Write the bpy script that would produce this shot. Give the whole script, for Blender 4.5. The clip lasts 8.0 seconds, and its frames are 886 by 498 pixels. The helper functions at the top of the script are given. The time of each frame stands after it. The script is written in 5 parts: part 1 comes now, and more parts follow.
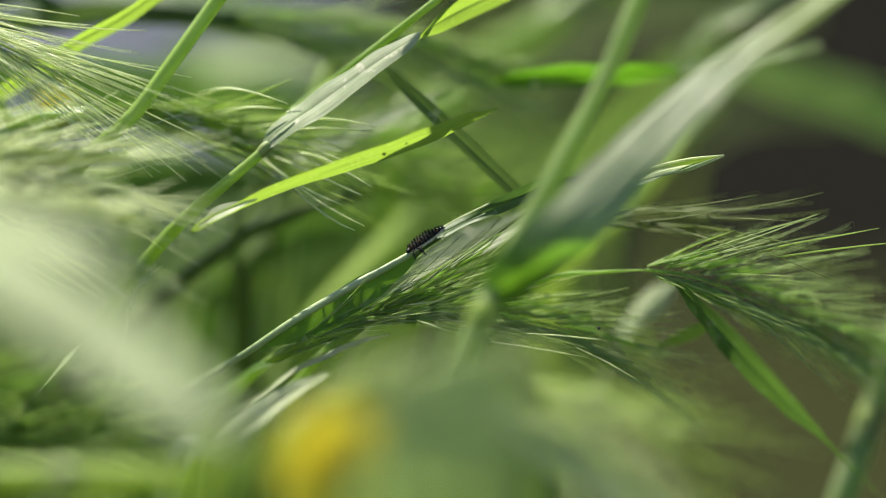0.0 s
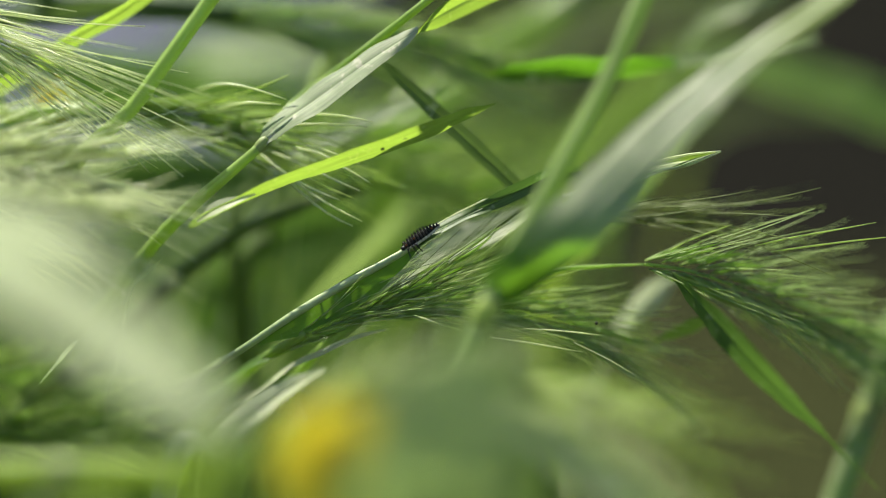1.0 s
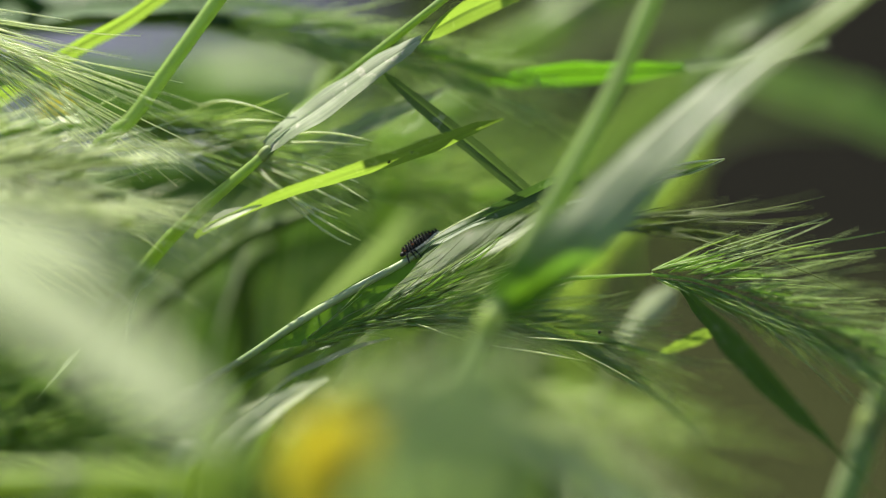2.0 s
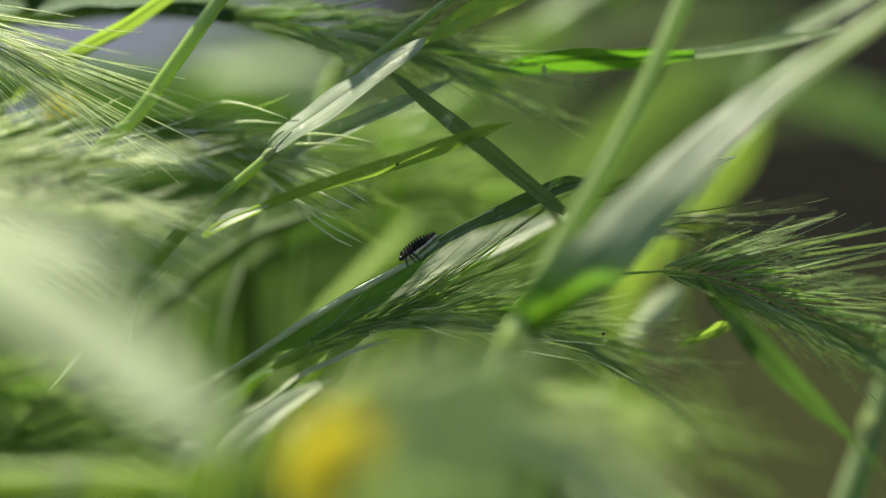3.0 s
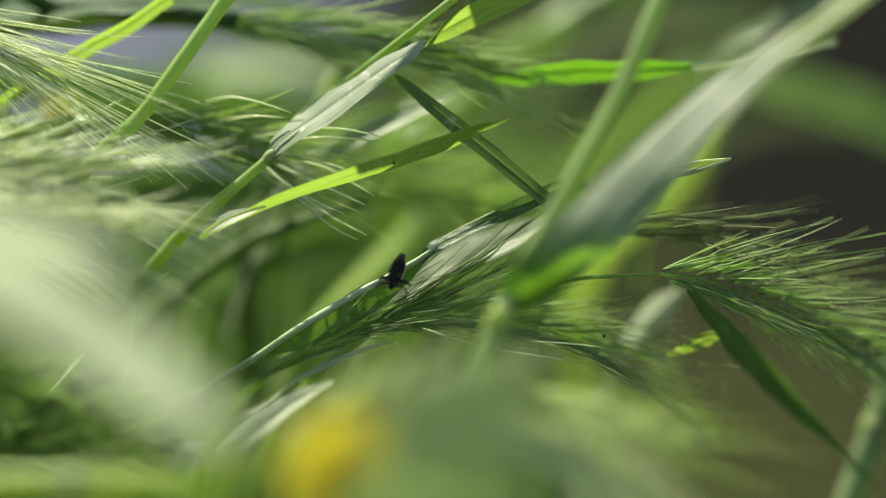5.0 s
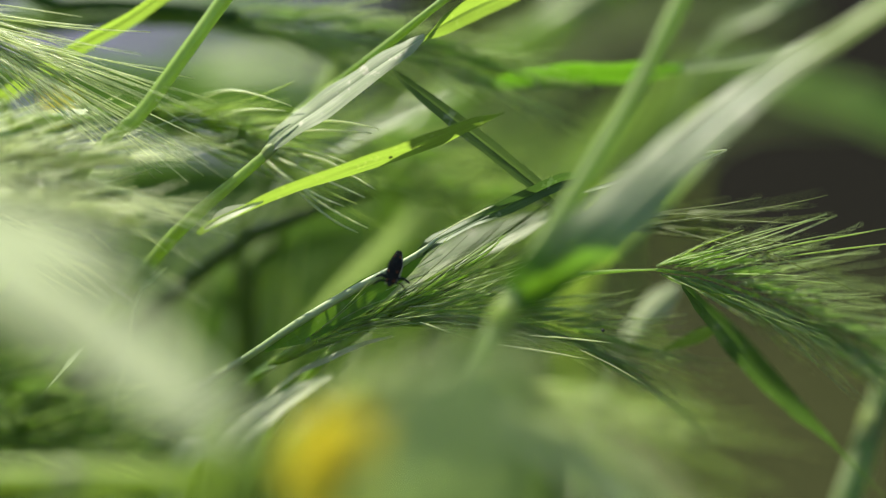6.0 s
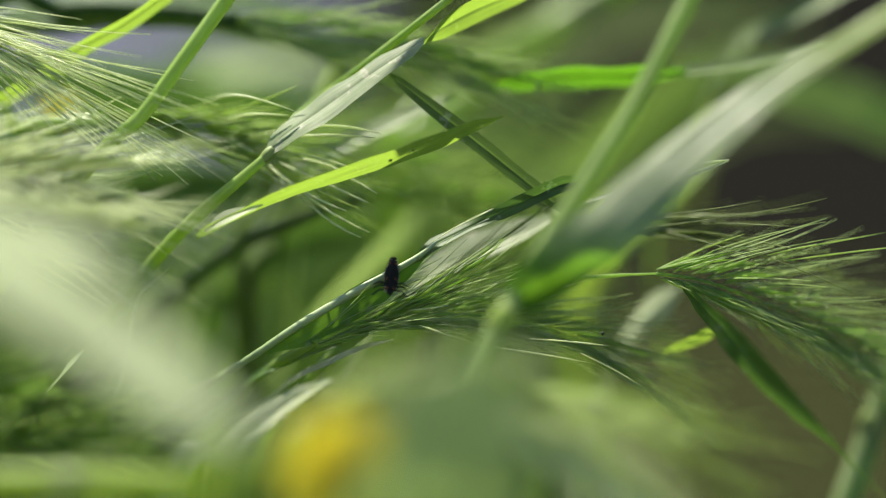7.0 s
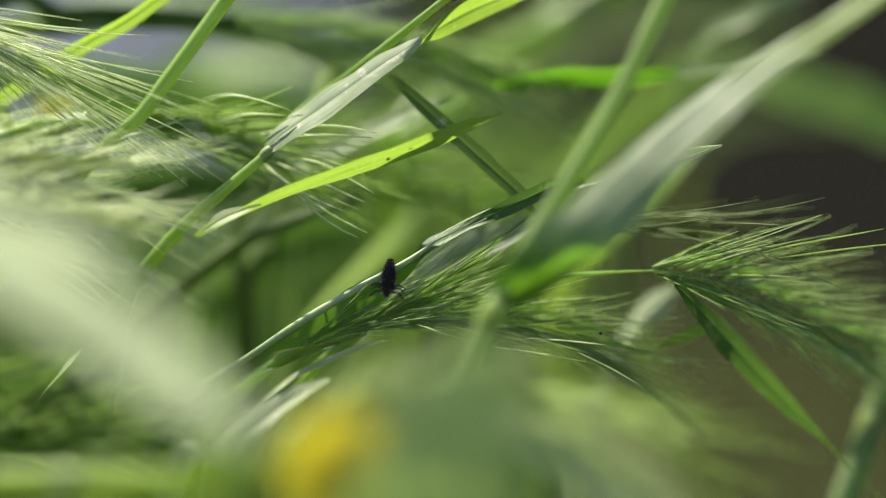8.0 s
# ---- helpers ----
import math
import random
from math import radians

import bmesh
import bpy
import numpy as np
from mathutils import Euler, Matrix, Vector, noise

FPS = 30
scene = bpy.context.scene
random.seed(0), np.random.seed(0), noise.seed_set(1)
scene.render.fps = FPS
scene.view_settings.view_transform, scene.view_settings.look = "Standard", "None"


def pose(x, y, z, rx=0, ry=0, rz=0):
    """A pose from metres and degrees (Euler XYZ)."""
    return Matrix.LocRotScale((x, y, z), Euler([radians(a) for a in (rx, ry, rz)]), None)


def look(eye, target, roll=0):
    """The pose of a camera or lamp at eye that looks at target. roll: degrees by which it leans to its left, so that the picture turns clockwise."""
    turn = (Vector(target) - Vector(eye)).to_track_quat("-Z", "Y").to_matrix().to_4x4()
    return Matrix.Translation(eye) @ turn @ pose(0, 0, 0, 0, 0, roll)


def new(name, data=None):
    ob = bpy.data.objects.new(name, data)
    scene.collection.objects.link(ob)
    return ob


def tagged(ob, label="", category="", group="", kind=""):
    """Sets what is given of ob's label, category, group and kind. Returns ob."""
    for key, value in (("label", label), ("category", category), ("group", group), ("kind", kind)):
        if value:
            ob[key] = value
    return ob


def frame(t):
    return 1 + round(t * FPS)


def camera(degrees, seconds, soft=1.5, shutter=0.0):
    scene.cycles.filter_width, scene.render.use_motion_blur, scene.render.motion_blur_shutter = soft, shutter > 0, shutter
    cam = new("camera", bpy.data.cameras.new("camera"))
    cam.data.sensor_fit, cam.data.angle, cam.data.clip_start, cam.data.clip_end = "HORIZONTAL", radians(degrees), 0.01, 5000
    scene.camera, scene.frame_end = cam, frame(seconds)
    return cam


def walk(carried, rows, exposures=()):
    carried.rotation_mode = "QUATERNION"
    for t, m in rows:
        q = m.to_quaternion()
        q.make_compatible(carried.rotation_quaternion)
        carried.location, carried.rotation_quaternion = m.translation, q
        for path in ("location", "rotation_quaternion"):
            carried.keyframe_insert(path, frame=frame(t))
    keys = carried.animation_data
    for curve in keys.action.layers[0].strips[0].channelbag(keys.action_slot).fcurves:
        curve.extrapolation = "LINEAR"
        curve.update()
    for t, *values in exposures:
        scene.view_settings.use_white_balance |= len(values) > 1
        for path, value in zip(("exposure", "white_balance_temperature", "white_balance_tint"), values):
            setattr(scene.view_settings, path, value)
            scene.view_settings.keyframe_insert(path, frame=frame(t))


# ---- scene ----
# ---- camera: a handheld macro lens a quarter of a metre from the stem ----
cam = camera(24.0, 8.0, soft=1.0)
cam.data.dof.use_dof = True
cam.data.dof.focus_distance = 0.2538
cam.data.dof.aperture_fstop = 3.0
walk(cam, [
    (0, pose(0, -0.25, 0.3, 70.000, 0, 0.000)),
    (0.5, pose(0, -0.25, 0.3, 69.969, 0, 0.062)),
    (1, pose(0, -0.25, 0.3, 69.868, 0, -0.070)),
    (2.5, pose(0, -0.25, 0.3, 70.194, 0, 0.093)),
    (3, pose(0, -0.25, 0.3, 70.148, 0, 0.140)),
    (3.5, pose(0, -0.25, 0.3, 69.977, 0, 0.070)),
    (4, pose(0, -0.25, 0.3, 70.062, 0, 0.101)),
    (4.5, pose(0, -0.25, 0.3, 70.217, 0, 0.155)),
    (6, pose(0, -0.25, 0.3, 70.062, 0, 0.117)),
    (6.5, pose(0, -0.25, 0.3, 69.891, 0, 0.023)),
    (7, pose(0, -0.25, 0.3, 70.148, 0, 0.109)),
    (7.5, pose(0, -0.25, 0.3, 70.132, 0, 0.124)),
    (8, pose(0, -0.25, 0.3, 70.132, 0, 0.047))])

# ---- light: high sun from the left and behind the grass, clear sky ----
SUN_ELEVATION, SUN_AZIMUTH = 54.0, -35.0      # degrees; azimuth from +y towards +x
world = bpy.data.worlds.new("sky")
scene.world = world
world.use_nodes = True
sky = world.node_tree.nodes.new("ShaderNodeTexSky")
sky.sky_type = "NISHITA"
sky.sun_disc = False
sky.sun_elevation = radians(SUN_ELEVATION)
sky.sun_rotation = radians(SUN_AZIMUTH)
world.node_tree.links.new(sky.outputs[0], world.node_tree.nodes["Background"].inputs[0])
world.node_tree.nodes["Background"].inputs[1].default_value = 0.065
sun_way = Vector((math.sin(radians(SUN_AZIMUTH)) * math.cos(radians(SUN_ELEVATION)),
                  math.cos(radians(SUN_AZIMUTH)) * math.cos(radians(SUN_ELEVATION)), math.sin(radians(SUN_ELEVATION))))
sun = new("sun", bpy.data.lights.new("sun", "SUN"))
sun.data.energy, sun.data.angle, sun.data.color = 5.0, radians(0.53), (0.985, 0.955, 0.82)
sun.matrix_world = look(sun_way * 5, (0, 0, 0))
scene.view_settings.exposure = 1.18

RIGHT, UP, AWAY = Vector((1, 0, 0)), Vector((0, 0.34202, 0.93969)), Vector((0, 0.93969, -0.34202))


# ---- materials ----
def material(name):
    mat = bpy.data.materials.new(name)
    mat.use_nodes = True
    return mat, mat.node_tree.nodes, mat.node_tree.links, mat.node_tree.nodes["Principled BSDF"]


def ramp(nodes, links, factor, stops):
    r = nodes.new("ShaderNodeValToRGB")
    r.color_ramp.elements[0].position, r.color_ramp.elements[0].color = stops[0][0], (*stops[0][1], 1)
    r.color_ramp.elements[1].position, r.color_ramp.elements[1].color = stops[-1][0], (*stops[-1][1], 1)
    for at, colour in stops[1:-1]:
        e = r.color_ramp.elements.new(at)
        e.color = (*colour, 1)
    links.new(factor, r.inputs[0])
    return r.outputs[0]


def noise_of(nodes, links, vector, scale, detail=3.0):
    n = nodes.new("ShaderNodeTexNoise")
    n.inputs["Scale"].default_value, n.inputs["Detail"].default_value = scale, detail
    links.new(vector, n.inputs["Vector"])
    return n.outputs["Fac"]


def mixed(nodes, links, factor, a, b, blend="MIX"):
    m = nodes.new("ShaderNodeMix")
    m.data_type, m.blend_type = "RGBA", blend
    for value, socket in ((factor, m.inputs[0]), (a, m.inputs[6]), (b, m.inputs[7])):
        if isinstance(value, (float, int)):
            socket.default_value = value
        elif isinstance(value, tuple):
            socket.default_value = (*value, 1)
        else:
            links.new(value, socket)
    return m.outputs[2]


def plant_material(name, dark, light, through_colour, share, rough=0.45, veins=9.0, vein_tone=0.75, marks=0.0, gloss=0.5, relief_strength=0.12, start_colour=None, start_to=1.0, end_colour=None, end_from=0.0):
    """Living plant tissue: lengthwise veins, blotches, light passing through; start_colour and end_colour: what the blade is towards its foot and its tip (mm). UV: across (0 to 1), along (millimetres)."""
    mat, nodes, links, bsdf = material(name)
    uv = nodes.new("ShaderNodeUVMap").outputs[0]
    place = nodes.new("ShaderNodeTexCoord").outputs["Object"]
    sep = nodes.new("ShaderNodeSeparateXYZ")
    links.new(uv, sep.inputs[0])
    stretched = nodes.new("ShaderNodeMapping")
    stretched.inputs["Scale"].default_value = (veins * 2.2, 0.12, 1)
    links.new(uv, stretched.inputs[0])
    streak = noise_of(nodes, links, stretched.outputs[0], 1.0, 4.0)
    blotch = noise_of(nodes, links, place, 260.0, 4.0)
    base = ramp(nodes, links, blotch, [(0.3, dark), (0.7, light)])
    rib = nodes.new("ShaderNodeMath")
    rib.operation = "MULTIPLY"
    links.new(sep.outputs[0], rib.inputs[0])
    rib.inputs[1].default_value = veins * 2 * math.pi
    wave = nodes.new("ShaderNodeMath")
    wave.operation = "SINE"
    links.new(rib.outputs[0], wave.inputs[0])
    tone = ramp(nodes, links, streak, [(0.35, (vein_tone,) * 3), (0.65, (1.15,) * 3)])
    base = mixed(nodes, links, 1.0, base, tone, "MULTIPLY")
    inner = mixed(nodes, links, 1.0, through_colour, tone, "MULTIPLY")
    if marks:
        fleck = noise_of(nodes, links, place, 650.0, 5.0)
        spot = ramp(nodes, links, fleck, [(0.60, (0, 0, 0)), (0.68, (1, 1, 1))])
        level = nodes.new("ShaderNodeMath")
        level.operation = "MULTIPLY"
        links.new(spot, level.inputs[0])
        level.inputs[1].default_value = marks
        base = mixed(nodes, links, level.outputs[0], base, (0.55, 0.53, 0.40))
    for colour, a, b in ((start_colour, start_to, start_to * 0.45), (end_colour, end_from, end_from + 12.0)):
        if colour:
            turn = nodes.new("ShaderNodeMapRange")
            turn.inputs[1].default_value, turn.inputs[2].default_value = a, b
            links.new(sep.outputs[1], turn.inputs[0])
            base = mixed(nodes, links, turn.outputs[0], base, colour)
    vary = nodes.new("ShaderNodeObjectInfo")
    hue = nodes.new("ShaderNodeHueSaturation")
    hue.inputs["Saturation"].default_value = 1.0
    level2 = nodes.new("ShaderNodeMapRange")
    level2.inputs[3].default_value, level2.inputs[4].default_value = 0.85, 1.15
    links.new(vary.outputs["Random"], level2.inputs[0])
    links.new(level2.outputs[0], hue.inputs["Value"])
    links.new(base, hue.inputs["Color"])
    links.new(hue.outputs[0], bsdf.inputs["Base Color"])
    bsdf.inputs["Roughness"].default_value = rough
    bsdf.inputs["Specular IOR Level"].default_value = gloss
    relief = nodes.new("ShaderNodeMath")
    relief.operation = "ADD"
    soft_wave = nodes.new("ShaderNodeMath")
    soft_wave.operation = "MULTIPLY"
    soft_wave.inputs[1].default_value = 0.4
    links.new(wave.outputs[0], soft_wave.inputs[0])
    links.new(soft_wave.outputs[0], relief.inputs[0])
    links.new(streak, relief.inputs[1])
    bump = nodes.new("ShaderNodeBump")
    bump.inputs["Strength"].default_value, bump.inputs["Distance"].default_value = relief_strength, 0.00006
    links.new(relief.outputs[0], bump.inputs["Height"])
    links.new(bump.outputs[0], bsdf.inputs["Normal"])
    glow = nodes.new("ShaderNodeBsdfTranslucent")
    links.new(inner, glow.inputs["Color"])
    mix = nodes.new("ShaderNodeMixShader")
    mix.inputs[0].default_value = share
    links.new(bsdf.outputs[0], mix.inputs[1])
    links.new(glow.outputs[0], mix.inputs[2])
    links.new(mix.outputs[0], nodes["Material Output"].inputs[0])
    return mat


def plain_material(name, dark, light, scale, rough, bump_strength=0.3, bump_distance=0.0003, gloss=0.5):
    mat, nodes, links, bsdf = material(name)
    place = nodes.new("ShaderNodeTexCoord").outputs["Object"]
    coarse = noise_of(nodes, links, place, scale, 5.0)
    fine = noise_of(nodes, links, place, scale * 7.0, 3.0)
    both = nodes.new("ShaderNodeMath")
    both.operation = "MULTIPLY_ADD"
    links.new(fine, both.inputs[0])
    both.inputs[1].default_value = 0.4
    links.new(coarse, both.inputs[2])
    links.new(ramp(nodes, links, both.outputs[0], [(0.5, dark), (0.9, light)]), bsdf.inputs["Base Color"])
    bsdf.inputs["Roughness"].default_value = rough
    bsdf.inputs["Specular IOR Level"].default_value = gloss
    bump = nodes.new("ShaderNodeBump")
    bump.inputs["Strength"].default_value, bump.inputs["Distance"].default_value = bump_strength, bump_distance
    links.new(fine, bump.inputs["Height"])
    links.new(bump.outputs[0], bsdf.inputs["Normal"])
    return mat


LEAF = plant_material("leaf", (0.06, 0.13, 0.02), (0.10, 0.20, 0.04), (0.32, 0.48, 0.05), 0.48, 0.42, 9, 0.8, 0.5)
LEAF_GREY = plant_material("bloomed_leaf", (0.19, 0.25, 0.105), (0.31, 0.37, 0.19), (0.26, 0.46, 0.04), 0.4, 0.42, 6, 0.85, 1.0, 0.24, 0.08)
# the near leaf's pale sheen is put into its base colour, above a green foot
LEAF_SHEEN = plant_material("sheen_coloured_leaf", (0.32, 0.36, 0.22), (0.44, 0.47, 0.31), (0.20, 0.43, 0.02), 0.42, 0.42, 6, 0.85, 0.8, 0.40, 0.08, (0.06, 0.13, 0.015), 17.0, (0.22, 0.29, 0.07), 37.0)
LEAF_BLOOM = plant_material("white_bloomed_leaf", (0.25, 0.30, 0.17), (0.39, 0.42, 0.28), (0.26, 0.46, 0.06), 0.35, 0.42, 6, 0.78, 1.0, 0.30, 0.10)
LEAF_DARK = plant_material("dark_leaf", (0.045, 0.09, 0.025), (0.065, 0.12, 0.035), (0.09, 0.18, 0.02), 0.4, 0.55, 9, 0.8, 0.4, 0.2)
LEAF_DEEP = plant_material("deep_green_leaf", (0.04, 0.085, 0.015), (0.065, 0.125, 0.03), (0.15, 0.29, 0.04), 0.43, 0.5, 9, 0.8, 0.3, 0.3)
LEAF_DULL = plant_material("dull_leaf", (0.11, 0.165, 0.045), (0.16, 0.225, 0.07), (0.16, 0.26, 0.045), 0.42, 0.5, 9, 0.8, 0.5, 0.15)
LEAF_PALE = plant_material("pale_leaf", (0.30, 0.38, 0.16), (0.42, 0.50, 0.26), (0.40, 0.55, 0.12), 0.4, 0.5, 8, 0.85, 0.2)
CULM = plant_material("culm", (0.25, 0.37, 0.08), (0.34, 0.46, 0.13), (0.44, 0.62, 0.08), 0.42, 0.3, 14, 0.85, 0.2, 0.6)
SHEATH = plant_material("sheath", (0.06, 0.14, 0.012), (0.10, 0.20, 0.03), (0.19, 0.37, 0.02), 0.42, 0.4, 16, 0.85, 0.2, 0.25)
CULM_PALE = plant_material("pale_culm", (0.32, 0.42, 0.12), (0.42, 0.51, 0.18), (0.60, 0.74, 0.16), 0.55, 0.4, 14, 0.85, 0.2, 0.4)
NODE = plant_material("stem_node", (0.24, 0.32, 0.09), (0.34, 0.41, 0.14), (0.36, 0.48, 0.10), 0.25, 0.5, 8, 0.8)
HUSK = plant_material("husk", (0.20, 0.32, 0.07), (0.30, 0.43, 0.12), (0.44, 0.60, 0.11), 0.66, 0.65, 5, 0.75, 0.0, 0.15)
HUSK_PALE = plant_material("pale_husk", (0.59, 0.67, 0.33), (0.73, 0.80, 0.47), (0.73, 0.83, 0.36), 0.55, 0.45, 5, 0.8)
STRAW = plant_material("straw_leaf", (0.56, 0.60, 0.40), (0.68, 0.72, 0.50), (0.62, 0.69, 0.42), 0.5, 0.5, 6, 0.7, 0.3)
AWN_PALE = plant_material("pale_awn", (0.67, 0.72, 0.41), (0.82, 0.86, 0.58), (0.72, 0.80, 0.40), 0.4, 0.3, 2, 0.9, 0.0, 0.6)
AWN = plant_material("awn", (0.40, 0.52, 0.17), (0.56, 0.64, 0.30), (0.52, 0.66, 0.15), 0.6, 0.5, 2, 0.85, 0.0, 0.3)
HUSK_GREEN = plant_material("green_husk", (0.20, 0.31, 0.08), (0.29, 0.41, 0.13), (0.45, 0.63, 0.15), 0.66, 0.6, 5, 0.8, 0.0, 0.2)
HUSK_SILVER = plant_material("silvery_husk", (0.25, 0.36, 0.11), (0.35, 0.47, 0.18), (0.46, 0.65, 0.15), 0.6, 0.5, 5, 0.8, 0.0, 0.3)
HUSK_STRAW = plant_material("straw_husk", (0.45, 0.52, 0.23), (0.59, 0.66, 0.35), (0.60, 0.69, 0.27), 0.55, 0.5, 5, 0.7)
AWN_GREEN = plant_material("green_awn", (0.43, 0.52, 0.25), (0.57, 0.64, 0.37), (0.52, 0.65, 0.22), 0.55, 0.4, 2, 0.85, 0.0, 0.4)
OLIVE = plant_material("olive_leaf", (0.14, 0.18, 0.045), (0.20, 0.24, 0.07), (0.26, 0.34, 0.06), 0.45, 0.5, 8, 0.8, 0.3)
HAZE = plant_material("blue_green_leaf", (0.27, 0.36, 0.13), (0.35, 0.44, 0.18), (0.46, 0.62, 0.17), 0.5, 0.5, 8, 0.85, 0.2)
LEAF_FOLD = plant_material("folded_leaf", (0.055, 0.10, 0.025), (0.09, 0.145, 0.04), (0.10, 0.20, 0.03), 0.35, 0.5, 9, 0.8, 0.5, 0.4)
# pale base colour carries the white sun highlight of the stem's upper edge
RIDGE_HIGHLIGHT = plant_material("ridge_highlight", (0.30, 0.40, 0.16), (0.44, 0.53, 0.28), (0.34, 0.50, 0.10), 0.15, 0.3, 4, 0.9, 0.0, 1.0)
LEAF_VIVID = plant_material("vivid_leaf", (0.035, 0.09, 0.01), (0.055, 0.13, 0.015), (0.12, 0.30, 0.012), 0.5, 0.5, 9, 0.8, 0.2, 0.3)
PETAL = plant_material("petal", (0.74, 0.62, 0.04), (0.82, 0.70, 0.06), (0.78, 0.68, 0.05), 0.35, 0.5, 6, 0.9)
SOIL = plain_material("soil", (0.021, 0.024, 0.0095), (0.042, 0.046, 0.019), 40.0, 0.95, 0.8, 0.01, 0.0)
# asphalt coloured far below its own tone to stand for shade on the road
ASPHALT_SHADED = plain_material("asphalt", (0.0062, 0.006, 0.005), (0.0125, 0.012, 0.010), 60.0, 0.95, 0.8, 0.004, 0.0)
SHELL = plain_material("larva_skin", (0.006, 0.006, 0.007), (0.02, 0.018, 0.017), 2500.0, 0.55, 0.6, 0.00004, 0.3)
ORANGE = plain_material("orange_spot", (0.20, 0.05, 0.012), (0.34, 0.10, 0.02), 3000.0, 0.5, 0.4, 0.00003)
CREAM = plain_material("cream_skin", (0.45, 0.42, 0.32), (0.62, 0.6, 0.5), 3000.0, 0.5, 0.4, 0.00003)
# blue of skylight on shaded ground is mixed into this grey
PAVING_SKYLIT = plain_material("paving", (0.048, 0.05, 0.078), (0.078, 0.08, 0.118), 25.0, 0.85, 0.5, 0.002, 0.1)


# ---- mesh building ----
def glide(points, count, shares=None):
    """count points evenly along a smooth curve through the given ones; shares, if given, takes how far each lies from the first to the last of these."""
    p = [Vector(q) for q in points]
    p = [p[0] * 2 - p[1]] + p + [p[-1] * 2 - p[-2]]
    dense = []
    for i in range(1, len(p) - 2):
        for k in range(16):
            t = k / 16
            dense.append(0.5 * (2 * p[i] + (p[i + 1] - p[i - 1]) * t + (2 * p[i - 1] - 5 * p[i] + 4 * p[i + 1] - p[i + 2]) * t * t
                                + (3 * p[i] - p[i - 1] - 3 * p[i + 1] + p[i + 2]) * t ** 3))
    dense.append(p[-2])
    run = [0.0]
    for a, b in zip(dense, dense[1:]):
        run.append(run[-1] + (b - a).length)
    out, j = [], 0
    for k in range(count):
        want = run[-1] * k / (count - 1)
        while j < len(run) - 2 and run[j + 1] < want:
            j += 1
        gap = run[j + 1] - run[j]
        if shares is not None:
            shares.append(min(1.0, (j + (0 if gap == 0 else (want - run[j]) / gap)) / (len(dense) - 1)))
        out.append(dense[j].lerp(dense[j + 1], 0 if gap == 0 else min(1.0, (want - run[j]) / gap)))
    return out


def profile(values, f):
    """The value at f (0 to 1) of evenly spaced values."""
    x = f * (len(values) - 1)
    i = min(int(x), len(values) - 2)
    t = x - i
    t = t * t * (3 - 2 * t)
    return values[i] * (1 - t) + values[i + 1] * t


def mesh_of(name, verts, faces, uvs, mat, smooth=True):
    me = bpy.data.meshes.new(name)
    me.from_pydata([tuple(v) for v in verts], [], faces)
    layer = me.uv_layers.new(name="UVMap")
    for loop in me.loops:
        layer.data[loop.index].uv = uvs[loop.vertex_index]
    me.polygons.foreach_set("use_smooth", [smooth] * len(me.polygons))
    me.materials.append(mat)
    return me


def tube_data(path, radii, sides=10, ribs=0.0, flat=1.0, across=None, shares=None):
    """A tapering round stem along path; radii in metres, spread evenly along it."""
    verts, faces, uvs = [], [], []
    n, run = len(path), 0.0
    side = across or Vector((0.3, 0.9, 0.2))
    for i, q in enumerate(path):
        way = (path[min(i + 1, n - 1)] - path[max(i - 1, 0)]).normalized()
        side = (side - way * side.dot(way)).normalized()
        up = way.cross(side)
        r = profile(radii, shares[i] if shares else i / (n - 1))
        if i:
            run += (q - path[i - 1]).length * 1000
        for k in range(sides):
            a = 2 * math.pi * k / sides
            rr = r * (1 + ribs * math.cos(a * sides / 2))
            verts.append(q + side * (math.cos(a) * rr) + up * (math.sin(a) * rr * flat))
            uvs.append((k / sides, run))
    for i in range(n - 1):
        for k in range(sides):
            a, b = i * sides + k, i * sides + (k + 1) % sides
            faces.append((a, b, b + sides, a + sides))
    faces.append(tuple(range(sides - 1, -1, -1)))
    faces.append(tuple(range((n - 1) * sides, n * sides)))
    return verts, faces, uvs


